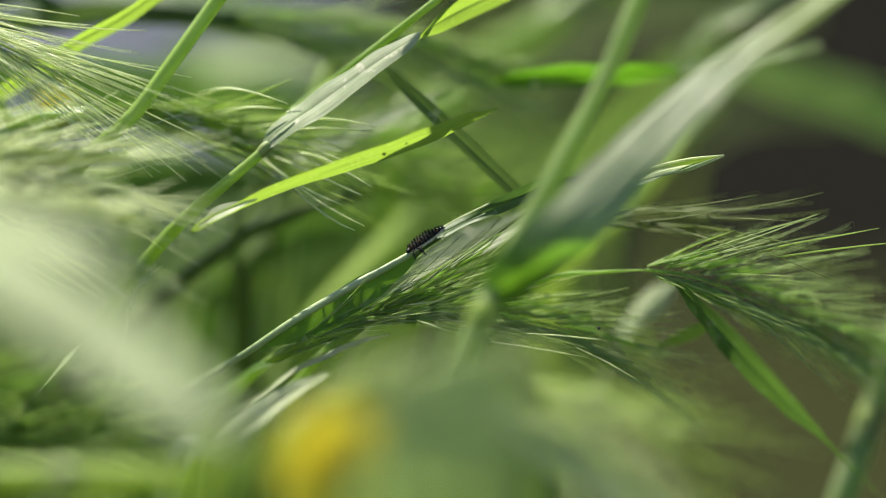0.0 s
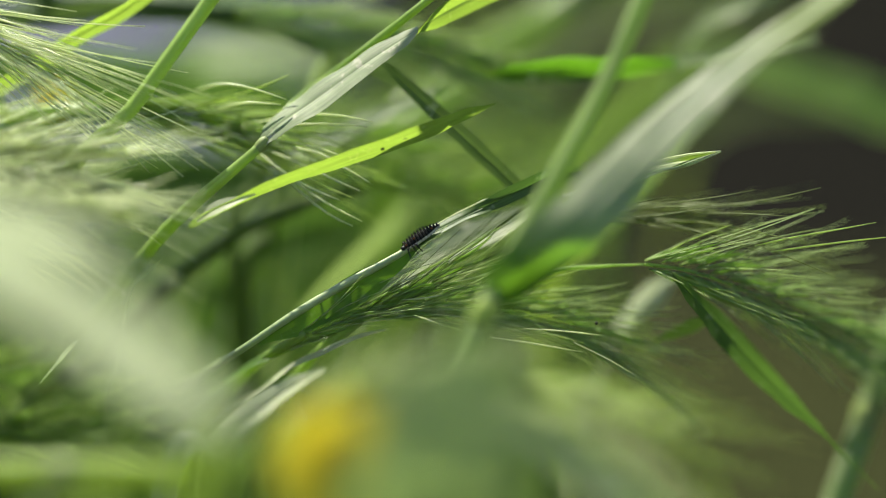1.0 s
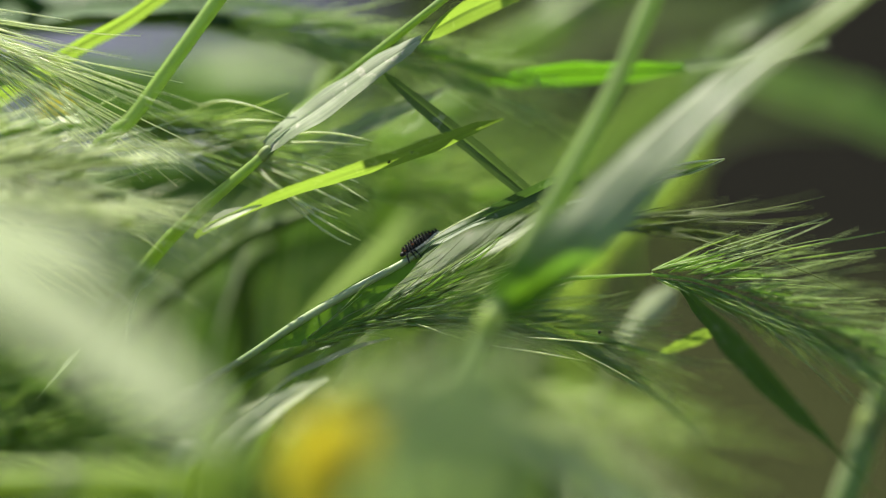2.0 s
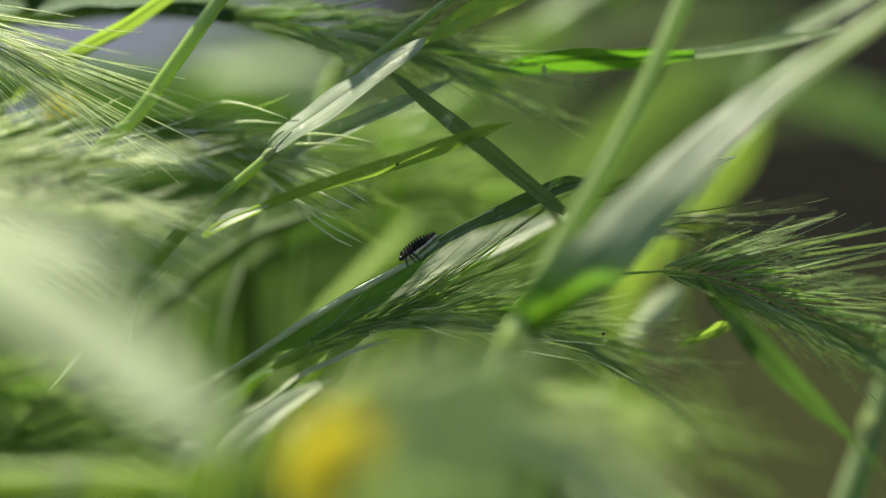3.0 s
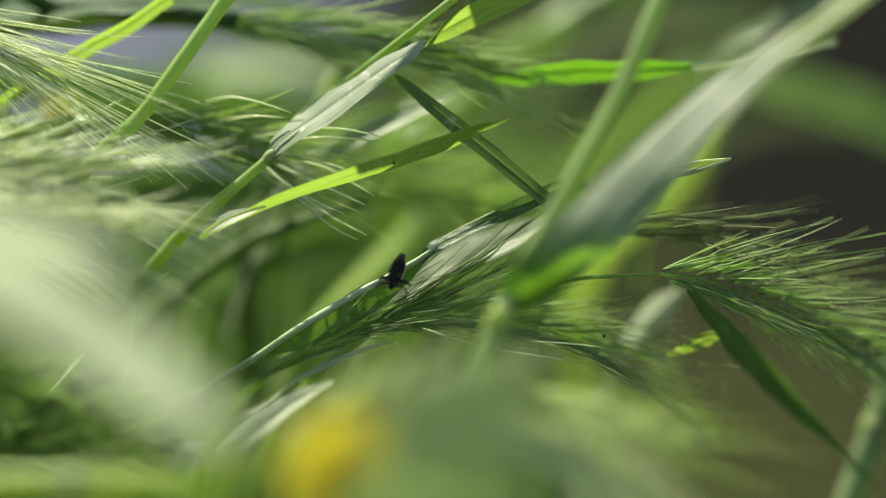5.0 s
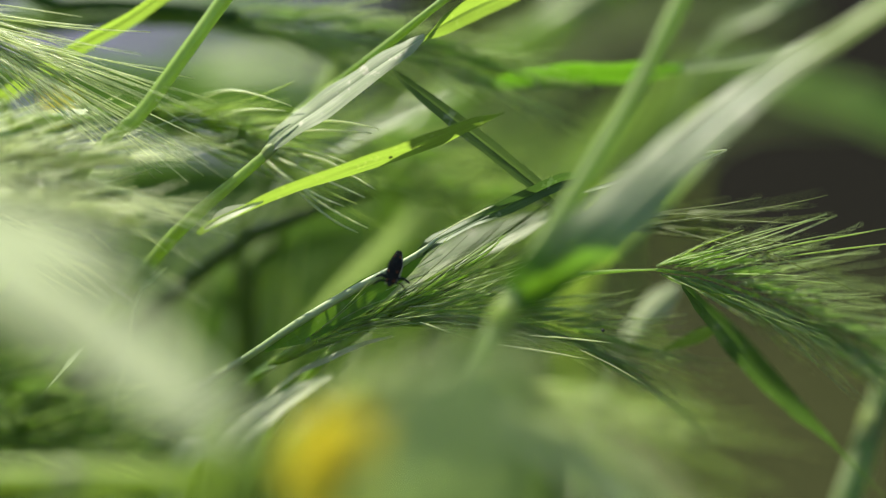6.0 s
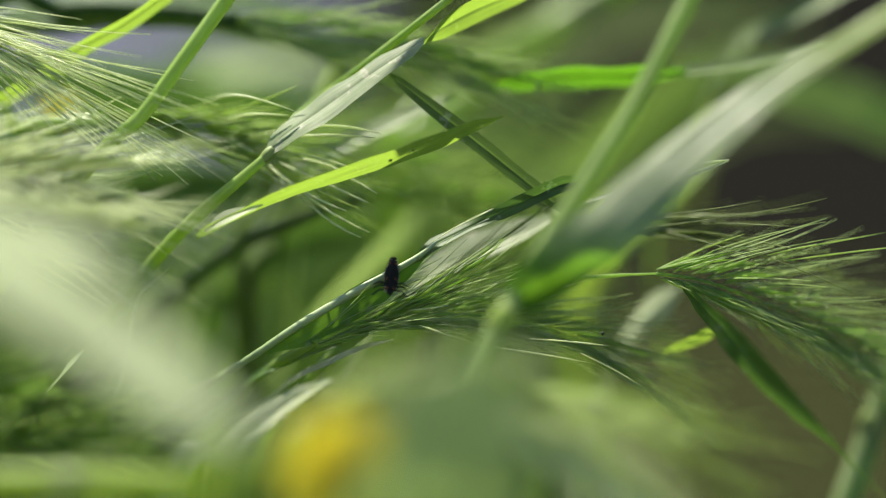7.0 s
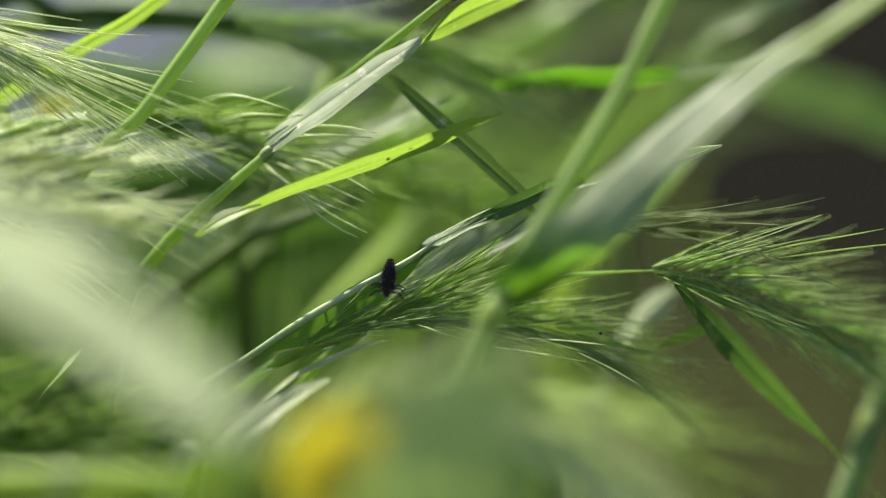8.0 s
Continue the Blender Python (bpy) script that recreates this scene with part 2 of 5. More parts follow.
def blade_data(path, widths, normal, rolls=(0, 0), fold=18.0, curl=0.0, ripple=0.0, seed=0, shares=None, keel=0.10):
    """A grass blade: a ribbon with a keel and arched halves. widths in metres; rolls: degrees about its own line; fold: degrees of each half."""
    rng = random.Random(seed)
    verts, faces, uvs = [], [], []
    n, run, cols = len(path), 0.0, (-1.0, -0.68, -0.34, -0.06, 0.0, 0.06, 0.34, 0.68, 1.0)
    wob = [rng.uniform(0, 6.28) for _ in range(4)]
    for i, q in enumerate(path):
        f = shares[i] if shares else i / (n - 1)
        way = (path[min(i + 1, n - 1)] - path[max(i - 1, 0)]).normalized()
        face = Vector(normal)
        face = (face - way * face.dot(way)).normalized()
        side = way.cross(face)
        a = radians(profile(rolls, f))
        side, face = side * math.cos(a) + face * math.sin(a), face * math.cos(a) - side * math.sin(a)
        half = profile(widths, f) / 2
        bend = radians(profile(fold, f) if isinstance(fold, tuple) else fold)
        if i:
            run += (q - path[i - 1]).length * 1000
        for c in cols:
            edge = 1 + ripple * math.sin(run * 0.9 + wob[0 if c < 0 else 1]) * abs(c)
            x = half * c * math.cos(bend) * edge
            z = half * abs(c) * math.sin(bend) - half * curl * c * c
            if abs(c) == 0.06 or c == 0.0:
                z -= half * (keel if c == 0 else keel * 0.2)
            z += half * 0.14 * ripple * 8 * math.sin(run * 0.7 + wob[2] + c) * abs(c)
            verts.append(q + side * x + face * z)
            uvs.append(((c + 1) / 2, run))
    m = len(cols)
    for i in range(n - 1):
        for k in range(m - 1):
            a = i * m + k
            faces.append((a, a + 1, a + 1 + m, a + m))
    return verts, faces, uvs


def part_of(name, me, parent, label=""):
    ob = new(name, me)
    ob.parent = parent
    return tagged(ob, label)


def thing(name, base, label, category, group=""):
    """An Empty at the thing's base; its parts are built in its own space."""
    ob = new(name)
    ob.empty_display_size = 0.005
    ob.location = base
    return tagged(ob, label, category, group)


def local(points, base):
    return [Vector(q) - Vector(base) for q in points]


def steps(points, spacing=0.0016):
    length = sum((Vector(b) - Vector(a)).length for a, b in zip(points, points[1:]))
    return max(8, min(160, int(length / spacing)))


def add_stem(root, base, points, radii, mat, name="culm", label="", sides=12, ribs=0.015):
    shares = []
    path = glide(local(points, base), steps(points), shares)
    return part_of(name, mesh_of(name, *tube_data(path, radii, sides, ribs, shares=shares), mat), root, label)


def add_blade(root, base, points, widths, mat, normal=(0, -0.94, 0.34), rolls=(0, 0), fold=18.0, curl=0.0, ripple=0.03, label="", name="leaf_blade", keel=0.10, rib=False):
    shares = []
    path = glide(local(points, base), steps(points, 0.0009), shares)
    if rib:
        thin = [max(0.00003, w * 0.035) for w in widths]
        part_of("midrib", mesh_of("midrib", *tube_data(path, thin, 6, shares=shares), mat), root, "slender raised midrib")
    return part_of(name, mesh_of(name, *blade_data(path, widths, normal, rolls, fold, curl, ripple, len(points) * 7, shares, keel), mat), root, label)


def add_node(root, base, at, way, radius, mat=None):
    """The swollen joint of a stem."""
    way = Vector(way).normalized()
    c = Vector(at) - Vector(base)
    path = [c + way * (radius * 1.3 * (k - 4) / 4) for k in range(9)]
    part_of("node", mesh_of("node", *tube_data(path, [radius * v for v in (0.82, 1.0, 1.1, 1.0, 0.8)], 14), mat or NODE), root)


husk_meshes = {}


def husk_set(mat, awn_mat, awn_length, stout=1.0, plump=1.0):
    key = (mat.name, awn_mat.name, awn_length, stout, plump)
    if key not in husk_meshes:
        husks, awns = [], []
        for v in range(3):
            bend = 0.0003 * (v - 1)
            path = [Vector((bend * math.sin(math.pi * k / 8), 0.0004 * math.sin(math.pi * k / 8), 0.0075 * k / 8)) for k in range(9)]
            husks.append(mesh_of("spikelet", *tube_data(path, [r * plump for r in (0.00008, 0.00018, 0.00023, 0.00017, 0.00007)], 7, 0.0, 0.7), mat))
            length = awn_length * (0.86 + 0.14 * v)
            path = [Vector((0.0012 * (v - 1) * (k / 7) ** 2, 0.0009 * (k / 7) ** 2, length * k / 7)) for k in range(8)]
            awns.append(mesh_of("awn", *tube_data(path, [r * stout for r in (0.000095, 0.000085, 0.00007, 0.00004)], 5), awn_mat))
        husk_meshes[key] = husks, awns
    return husk_meshes[key]


def add_spike(root, base, axis, normal, awn_length=0.024, spread=15.0, mat=None, awn_mat=None, pitch=0.0021, seed=1, lean=22.0, jitter=5.0, stout=1.0, plump=1.0, flare=1.5, neck=0.6):
    """A two-rowed barley head: a rachis with three spikelets at each joint, each with its long awn, and two bristles; spread: degrees, or a pair for the upper and the lower row."""
    rng = random.Random(seed)
    mat, awn_mat = mat or HUSK, awn_mat or AWN
    husks, awns = husk_set(mat, awn_mat, awn_length, stout, plump)
    path = glide(local(axis, base), 60)
    part_of("rachis", mesh_of("rachis", *tube_data(path, [0.00022, 0.0002, 0.00012], 8), mat), root)
    length = sum((b - a).length for a, b in zip(path, path[1:]))
    joints = int(length / pitch)
    for j in range(joints):
        f = j / joints
        i = min(int(f * 59), 58)
        at, way = path[i], (path[min(i + 2, 59)] - path[max(i - 2, 0)]).normalized()
        face = Vector(normal)
        face = (face - way * face.dot(way)).normalized()
        side = way.cross(face) * (1 if j % 2 else -1)
        wide = spread[j % 2] if isinstance(spread, tuple) else spread
        for c in (-1, 0, 1, -2, 2, -3, 3):
            a = radians(wide * (1.0 if abs(c) < 2 else flare) * (1 - 0.45 * f) + rng.gauss(0, jitter))
            if j < 3:
                a *= neck
            b = radians(lean * (c if abs(c) < 3 else c * 0.18) * 0.8 + rng.gauss(0, jitter))
            out = (way * math.cos(a) + side * math.sin(a)) * math.cos(b) + face * math.sin(b)
            turn = out.to_track_quat("Z", "Y").to_matrix().to_4x4() @ pose(0, 0, 0, 0, 0, rng.uniform(0, 360))
            v = rng.randrange(3)
            if abs(c) > 1:
                bristle = part_of("bristle", awns[v], root)
                bristle.matrix_basis = Matrix.Translation(at + side * 0.0004) @ turn
                continue
            husk = part_of("spikelet", husks[v], root)
            husk.matrix_basis = Matrix.Translation(at + side * 0.0005) @ turn
            awn = part_of("awn", awns[v], husk)
            awn.matrix_basis = pose(0, 0, 0.0072, rng.gauss(0, 3), rng.gauss(0, 3), 0)


# ---- ground ----
def ground_sheet():
    bm = bmesh.new()
    xs = [-300, -40, -6, -1.5] + [-0.8 + 0.1 * k for k in range(17)] + [1.5, 6, 40, 300]
    ys = [-300, -40, -6, -1.5] + [-0.6 + 0.1 * k for k in range(11)] + [0.52]
    grid = [[bm.verts.new((x, y, 0.006 * noise.noise(Vector((x * 5, y * 5, 0.3))) if abs(x) < 1 and -1 < y < 0.5 else 0)) for x in xs] for y in ys]
    for r0, r1 in zip(grid, grid[1:]):
        for k in range(len(xs) - 1):
            bm.faces.new((r0[k], r0[k + 1], r1[k + 1], r1[k]))
    me = bpy.data.meshes.new("ground")
    bm.to_mesh(me)
    me.materials.append(SOIL)
    tagged(new("ground", me), "brown bare soil between the grass stems", "ground", kind="structure")
    bm = bmesh.new()
    vs = [bm.verts.new(v) for v in ((-300, 0.52, 0), (300, 0.52, 0), (300, 600, 0), (-300, 600, 0), (-300, 0.52, -0.06), (300, 0.52, -0.06))]
    bm.faces.new((vs[0], vs[1], vs[2], vs[3]))
    bm.faces.new((vs[4], vs[5], vs[1], vs[0]))
    me = bpy.data.meshes.new("road")
    bm.to_mesh(me)
    me.materials.append(ASPHALT_SHADED)
    tagged(new("road", me), "asphalt beyond the grass verge, its shade put into the dark grey", "road", kind="structure")

    # slabs added where the road shows blue from the sky
    pavement = tagged(new("pavement"), "paving slabs added beyond the grass, skylight blue put into their grey", "pavement", kind="structure")
    bm = bmesh.new()
    bmesh.ops.create_cube(bm, size=1.0, matrix=Matrix.Diagonal((0.490, 0.490, 0.03, 1)))
    bmesh.ops.bevel(bm, geom=bm.edges[:], offset=0.004, segments=1, affect="EDGES")
    slab = bpy.data.meshes.new("slab")
    bm.to_mesh(slab)
    slab.materials.append(PAVING_SKYLIT)
    for row in range(4):
        for col in range(14):
            ob = new("slab", slab)
            ob.parent = pavement
            ob.location = (-0.31 - col * 0.5, 0.81 + row * 0.5, random.uniform(-0.002, 0.002))


ground_sheet()


# ---- the grass in and near the plane of focus ----
def stem_with_folded_leaf():
    """The stem with a bloomed grey-green blade that twists to bright green."""
    culm = [(-0.16, 0.07, 0), (-0.08888, 0.02649, 0.14157), (-0.06819, 0.01848, 0.16634), (-0.05193, 0.00357, 0.18971), (-0.04100, -0.00496, 0.20429), (-0.03298, -0.00799, 0.21466), (-0.02176, -0.00560, 0.22417), (-0.01872, 0.00064, 0.22696), (-0.01297, 0.00165, 0.23121), (-0.00935, 0.00016, 0.23443), (-0.00277, -0.00001, 0.23982), (0.00450, 0.00194, 0.24516)]
    base = culm[0]
    root = thing("grass_stem", base, "green jointed grass stem with a twisted grey-green blade", "grass")
    add_stem(root, base, culm, [0.0010, 0.0010, 0.0010, 0.0010, 0.0009, 0.00085, 0.0006, 0.0006, 0.0006, 0.0006, 0.0005, 0.0005], CULM)
    add_node(root, base, (-0.02182, -0.00572, 0.22414), (0.7, 0.2, 0.7), 0.00075)
    add_blade(root, base, [(-0.02208, -0.00600, 0.22393), (-0.02042, -0.00524, 0.22602), (-0.01550, -0.00408, 0.22920), (-0.00926, -0.00284, 0.23351), (-0.00448, -0.00274, 0.23668), (-0.00275, -0.00305, 0.23789)], [0.0010, 0.0032, 0.0043, 0.0037, 0.0026, 0.0012], LEAF_BLOOM,
              normal=(-0.2, -0.5, 0.85), rolls=(10, 0, 0, 5), fold=3, curl=0.08, keel=0.03, ripple=0.05, label="glossy grey-white blade with worn pale edges")
    add_blade(root, base, [(-0.00323, -0.00292, 0.23736), (-0.00028, 0.00013, 0.23873), (0.00460, 0.00218, 0.24086), (0.01231, 0.00392, 0.24331)], [0.0010, 0.0030, 0.0034, 0.002], LEAF, normal=(0.1, -0.7, -0.5), rolls=(0, 20, 10), fold=10,
              label="bright green blade end with light through it")
    return root


def sunlit_blade():
    pts = [(-0.03050, -0.01233, 0.21561), (-0.02883, -0.01212, 0.21676), (-0.02551, -0.01194, 0.21843), (-0.01944, -0.01098, 0.22106), (-0.01126, -0.01003, 0.22369), (-0.00307, -0.00905, 0.22638), (0.00239, -0.00828, 0.22850), (0.00655, -0.00779, 0.22984)]
    root = thing("leaf_blade", pts[0], "narrow yellow-green grass blade with dark specks and pale edge", "leaf")
    add_blade(root, pts[0], pts, [0.0006, 0.0011, 0.0011, 0.0018, 0.0025, 0.0028, 0.0021, 0.0002], LEAF, normal=(0.15, -0.85, -0.5), rolls=(40, 10, 0, 0, 5), fold=3, keel=0.0)
    add_blade(root, pts[0], [(-0.02949, -0.01247, 0.21638), (-0.02699, -0.01227, 0.21812), (-0.02239, -0.01209, 0.21978)], [0.0004, 0.0022, 0.0003], STRAW, normal=(-0.2, -0.5, 0.8), fold=10, label="dry whitish folded base", name="blade_base")
    for x, z in ((0.0, 0.0), (0.0027, 0.0013)):
        speck = Vector((-0.00708, -0.01013, 0.22487)) - Vector(pts[0]) + Vector((x, 0, z))
        path = [speck + Vector((0.00007 * k, 0, 0.00003 * k)) for k in range(-4, 5)]
        part_of("speck", mesh_of("speck", *tube_data(path, [0.00003, 0.0002, 0.00003] if x == 0 else [0.00002, 0.0001, 0.00002], 8), SHELL), root, "tiny black speck")
    return root


def larva_stem():
    culm = [(-0.07, -0.02, 0), (-0.065, -0.015, 0.1), (-0.05967, 0.02132, 0.1566), (-0.0449, 0.01198, 0.17773), (-0.03299, -0.0044, 0.1912), (-0.02813, -0.01089, 0.19677), (-0.02383, -0.0142, 0.20083), (-0.01746, -0.01368, 0.20518), (-0.01061, -0.01278, 0.20911), (-0.00647, -0.01221, 0.21126), (-0.00337, -0.01176, 0.21307), (-0.0011, -0.01134, 0.21482)]
    base = culm[0]
    root = thing("grass_stem", base, "thick glossy green stem on which the larva walks", "grass")
    add_stem(root, base, culm, [0.0009, 0.0009, 0.0007, 0.0005, 0.00042, 0.00042, 0.00044, 0.0005, 0.0005, 0.00045, 0.00035, 0.00012], RIDGE_HIGHLIGHT, ribs=0.01, sides=20)
    add_blade(root, base, [(-0.02228, -0.01438, 0.20121), (-0.01666, -0.01366, 0.20405), (-0.00993, -0.01274, 0.20806), (-0.00578, -0.01228, 0.21077), (-0.00268, -0.01160, 0.21323)], [0.0005, 0.0030, 0.0037, 0.0022, 0.0008], SHEATH, normal=(0, -0.94, 0.34), fold=2, keel=0.0, ripple=0.01, name="sheath", label="dark green leaf sheath below the bright ridge")
    add_node(root, base, (-0.00351, -0.01174, 0.21284), (0.85, 0.1, 0.5), 0.0004)
    add_blade(root, base, [(-0.00358, -0.01153, 0.21254), (-0.00152, -0.01054, 0.21409), (0.00111, -0.00969, 0.21526), (0.00456, -0.00894, 0.21675), (0.0094, -0.00818, 0.21883), (0.0139, -0.00747, 0.22078), (0.01707, -0.00638, 0.22086)], [0.0014, 0.0024, 0.0020, 0.0018, 0.0021, 0.0022, 0.001], LEAF_FOLD,
              normal=(-0.4, -0.37, 0.83), rolls=(0, 0, 0, -45, -50, -50), fold=(6, 6, 10, 25, 25), label="folded grey-green blade with a white edge")
    add_stem(root, base, [(-0.00248, -0.01101, 0.21397), (0.00041, -0.00974, 0.21571), (0.00456, -0.00865, 0.21753), (0.00941, -0.00771, 0.21954), (0.01391, -0.00704, 0.22136)], [0.00004, 0.00008, 0.0001, 0.00008], AWN_PALE, "rolled_edge", "thin white edge of the blade", 6)
    return root


def lower_spike():
    culm = [(-0.04, -0.02, 0), (-0.04, -0.02, 0.1), (-0.03805, 0.00802, 0.16099), (-0.03248, 0.00017, 0.18036), (-0.02444, -0.00936, 0.19511), (-0.01652, -0.01409, 0.20259)]
    axis = [(-0.01652, -0.01407, 0.20265), (-0.00997, -0.01270, 0.20493), (-0.00167, -0.01193, 0.20559), (0.00663, -0.01075, 0.20445), (0.01507, -0.01052, 0.20217), (0.02075, -0.01051, 0.19928)]
    root = thing("barley_spike", culm[0], "green wall barley head with long fine awns below the larva", "barley", "barley heads")
    add_stem(root, culm[0], culm, [0.0009, 0.0007, 0.0006], CULM)
    add_spike(root, culm[0], axis, (0, -0.94, 0.34), 0.010, (18, 14), HUSK_SILVER, AWN_GREEN, seed=5, pitch=0.0013, lean=8, jitter=2.4, stout=0.8, plump=0.85, flare=1.1)
    for line in ([(0.01001, -0.01575, 0.20386), (0.01482, -0.01587, 0.20354), (0.01996, -0.01606, 0.20303)], [(0.0059, -0.01611, 0.2029), (0.01139, -0.01639, 0.20212), (0.01722, -0.01674, 0.20116)], [(0.01619, -0.01634, 0.20225), (0.0203, -0.01704, 0.20032), (0.02442, -0.01786, 0.19806)],
                 [(-0.00645, -0.01406, 0.20851), (-0.00439, -0.01378, 0.20928), (-0.00199, -0.0135, 0.21005)], [(-0.00473, -0.01458, 0.20709), (-0.00233, -0.01451, 0.20728), (0.00027, -0.01437, 0.20767)], [(-0.00336, -0.01519, 0.20541), (-0.00151, -0.0154, 0.20483), (0.00055, -0.01566, 0.20412)]):
        add_stem(root, culm[0], line, [0.00003, 0.0001, 0.00009, 0.00002], AWN_PALE, "awn", "loose whitish awn", 6)
    speck = Vector((0.01904, -0.01415, 0.20388)) - Vector(culm[0])
    part_of("speck", mesh_of("speck", *tube_data([speck + Vector((0.00006 * k, 0, 0)) for k in range(-4, 5)], [0.00003, 0.00026, 0.00003], 8), SHELL), root, "tiny black insect")
    return root


def upper_awns():
    """A head behind the larva's stem whose awns rise to the right."""
    culm = [(-0.03, 0, 0), (-0.03, 0, 0.1), (-0.02957, 0.00268, 0.16387), (-0.02463, -0.00346, 0.18209), (-0.01649, -0.01072, 0.19723), (-0.00999, -0.01269, 0.20351)]
    axis = [(-0.00999, -0.01269, 0.20351), (-0.00548, -0.01179, 0.20599), (-0.00062, -0.01077, 0.20879), (0.00458, -0.0097, 0.21173)]
    root = thing("barley_spike", culm[0], "slender green barley head with dark parallel awns", "barley", "barley heads")
    add_stem(root, culm[0], culm, [0.0009, 0.0007, 0.0006], CULM)
    add_spike(root, culm[0], axis, (0, -0.94, 0.34), 0.017, 7, HUSK_GREEN, LEAF_DULL, seed=9, jitter=2.0, pitch=0.0030, stout=0.6, plump=0.7)
    return root


def right_spike():
    culm = [(0, 0, 0), (0, -0.005, 0.1), (-0.00465, -0.01156, 0.17154), (0.00115, -0.00791, 0.1874), (0.00612, -0.00623, 0.20226), (0.01236, -0.00789, 0.20792), (0.01923, -0.00948, 0.20942), (0.02506, -0.01032, 0.21003)]
    axis = [(0.02506, -0.01032, 0.21003), (0.03101, -0.00969, 0.20883), (0.03849, -0.00778, 0.20531), (0.04670, -0.00625, 0.20074), (0.05445, -0.00480, 0.19594), (0.06236, -0.00341, 0.19100)]
    root = thing("barley_spike", culm[0], "large green wall barley head drooping on a thin stalk", "barley", "barley heads")
    add_stem(root, culm[0], culm, [0.0009, 0.0007, 0.0005, 0.0003, 0.00013], HUSK_SILVER)
    add_spike(root, culm[0], axis, (0, -0.94, 0.34), 0.0125, (25, 16), HUSK_SILVER, AWN_GREEN, seed=11, pitch=0.0011, jitter=3.5, lean=18, stout=0.85, plump=0.95, flare=1.1, neck=0.95)
    for line in ([(0.03836, -0.01097, 0.21263), (0.04242, -0.01111, 0.21371), (0.04783, -0.01125, 0.21478), (0.05306, -0.01092, 0.21569)], [(0.04035, -0.01167, 0.21216), (0.04517, -0.01144, 0.21280), (0.05068, -0.01120, 0.21345), (0.05619, -0.01101, 0.21397)], [(0.02772, -0.01078, 0.21168), (0.02980, -0.01035, 0.21285), (0.03256, -0.00998, 0.21389), (0.03567, -0.00960, 0.21493)]):
        add_stem(root, culm[0], line, [0.00008, 0.0001, 0.00009, 0.00004], AWN, "awn", "long loose awn", 6)
    return root


def right_leaf():
    pts = [(0.02858, -0.01037, 0.20842), (0.03004, -0.01430, 0.20786), (0.03301, -0.02027, 0.20608), (0.03702, -0.02326, 0.20225), (0.04083, -0.02463, 0.19848), (0.04384, -0.02559, 0.19585), (0.04618, -0.02641, 0.19359), (0.05186, -0.02840, 0.18812)]
    root = thing("leaf_blade", pts[0], "dark green drooping grass blade under a barley head", "leaf")
    add_blade(root, pts[0], pts, [0.0012, 0.0028, 0.0038, 0.0034, 0.0024, 0.0012, 0.0004, 0.0001], LEAF_DEEP, normal=(-0.3, -0.8, -0.2), rolls=(0, 0, 10, 0), fold=5)
    add_blade(root, pts[0], [(0.03367, -0.00703, 0.20151), (0.03154, -0.00735, 0.20065), (0.02941, -0.00766, 0.19978), (0.02695, -0.00710, 0.19839)], [0.0012, 0.0024, 0.0019, 0.0004], LEAF, normal=(0.2, -0.8, -0.2), fold=8, label="bright sunlit blade end", name="side_blade")
    return root


def small_tip():
    pts = [(0.01505, -0.00638, 0.21793), (0.02054, -0.00685, 0.21955), (0.02461, -0.00745, 0.22084), (0.02865, -0.00795, 0.22238), (0.03416, -0.00741, 0.22387)]
    root = thing("leaf_blade", pts[0], "small pointed leaf tip with whitish rolled edges", "leaf")
    add_blade(root, pts[0], pts, [0.0015, 0.0020, 0.0022, 0.0019, 0.0001], LEAF, normal=(0, -0.6, 0.7), fold=30)
    add_blade(root, pts[0], [(0.02383, -0.00847, 0.22096), (0.02688, -0.00845, 0.22218), (0.02896, -0.00821, 0.22254), (0.03035, -0.008, 0.22283)], [0.0004, 0.0010, 0.0006, 0.0001], STRAW, normal=(-0.2, -0.9, -0.2), fold=10, label="whitish torn edge", name="torn_edge")
    for edge in ([(0.02514, -0.00852, 0.22256), (0.02755, -0.00831, 0.22314), (0.03031, -0.00803, 0.22363), (0.03423, -0.00741, 0.22387)], [(0.02432, -0.00899, 0.22127), (0.02721, -0.00876, 0.22192), (0.03031, -0.00845, 0.22247), (0.03423, -0.00743, 0.2238)]):
        add_stem(root, pts[0], edge, [0.00012, 0.00018, 0.00016, 0.00008], AWN_PALE, "rolled_edge", "whitish rolled edge", 6)
    return root


def crossing_blade():
    pts = [(-0.00758, 0.00126, 0.23306), (-0.00589, 0.00020, 0.23161), (-0.00273, -0.00132, 0.22891), (0.00042, -0.00280, 0.22630), (0.00356, -0.00380, 0.22354), (0.00670, -0.00483, 0.22072), (0.00984, -0.00586, 0.21790), (0.01229, -0.00657, 0.21593)]
    root = thing("leaf_blade", pts[0], "dark blue-green grass blade crossing behind", "leaf")
    add_blade(root, pts[0], pts, [0.0002, 0.0012, 0.0018, 0.0021, 0.0021, 0.0020, 0.0018, 0.001], LEAF_DULL, normal=(0.2, -0.9, 0.25), fold=3)
    return root


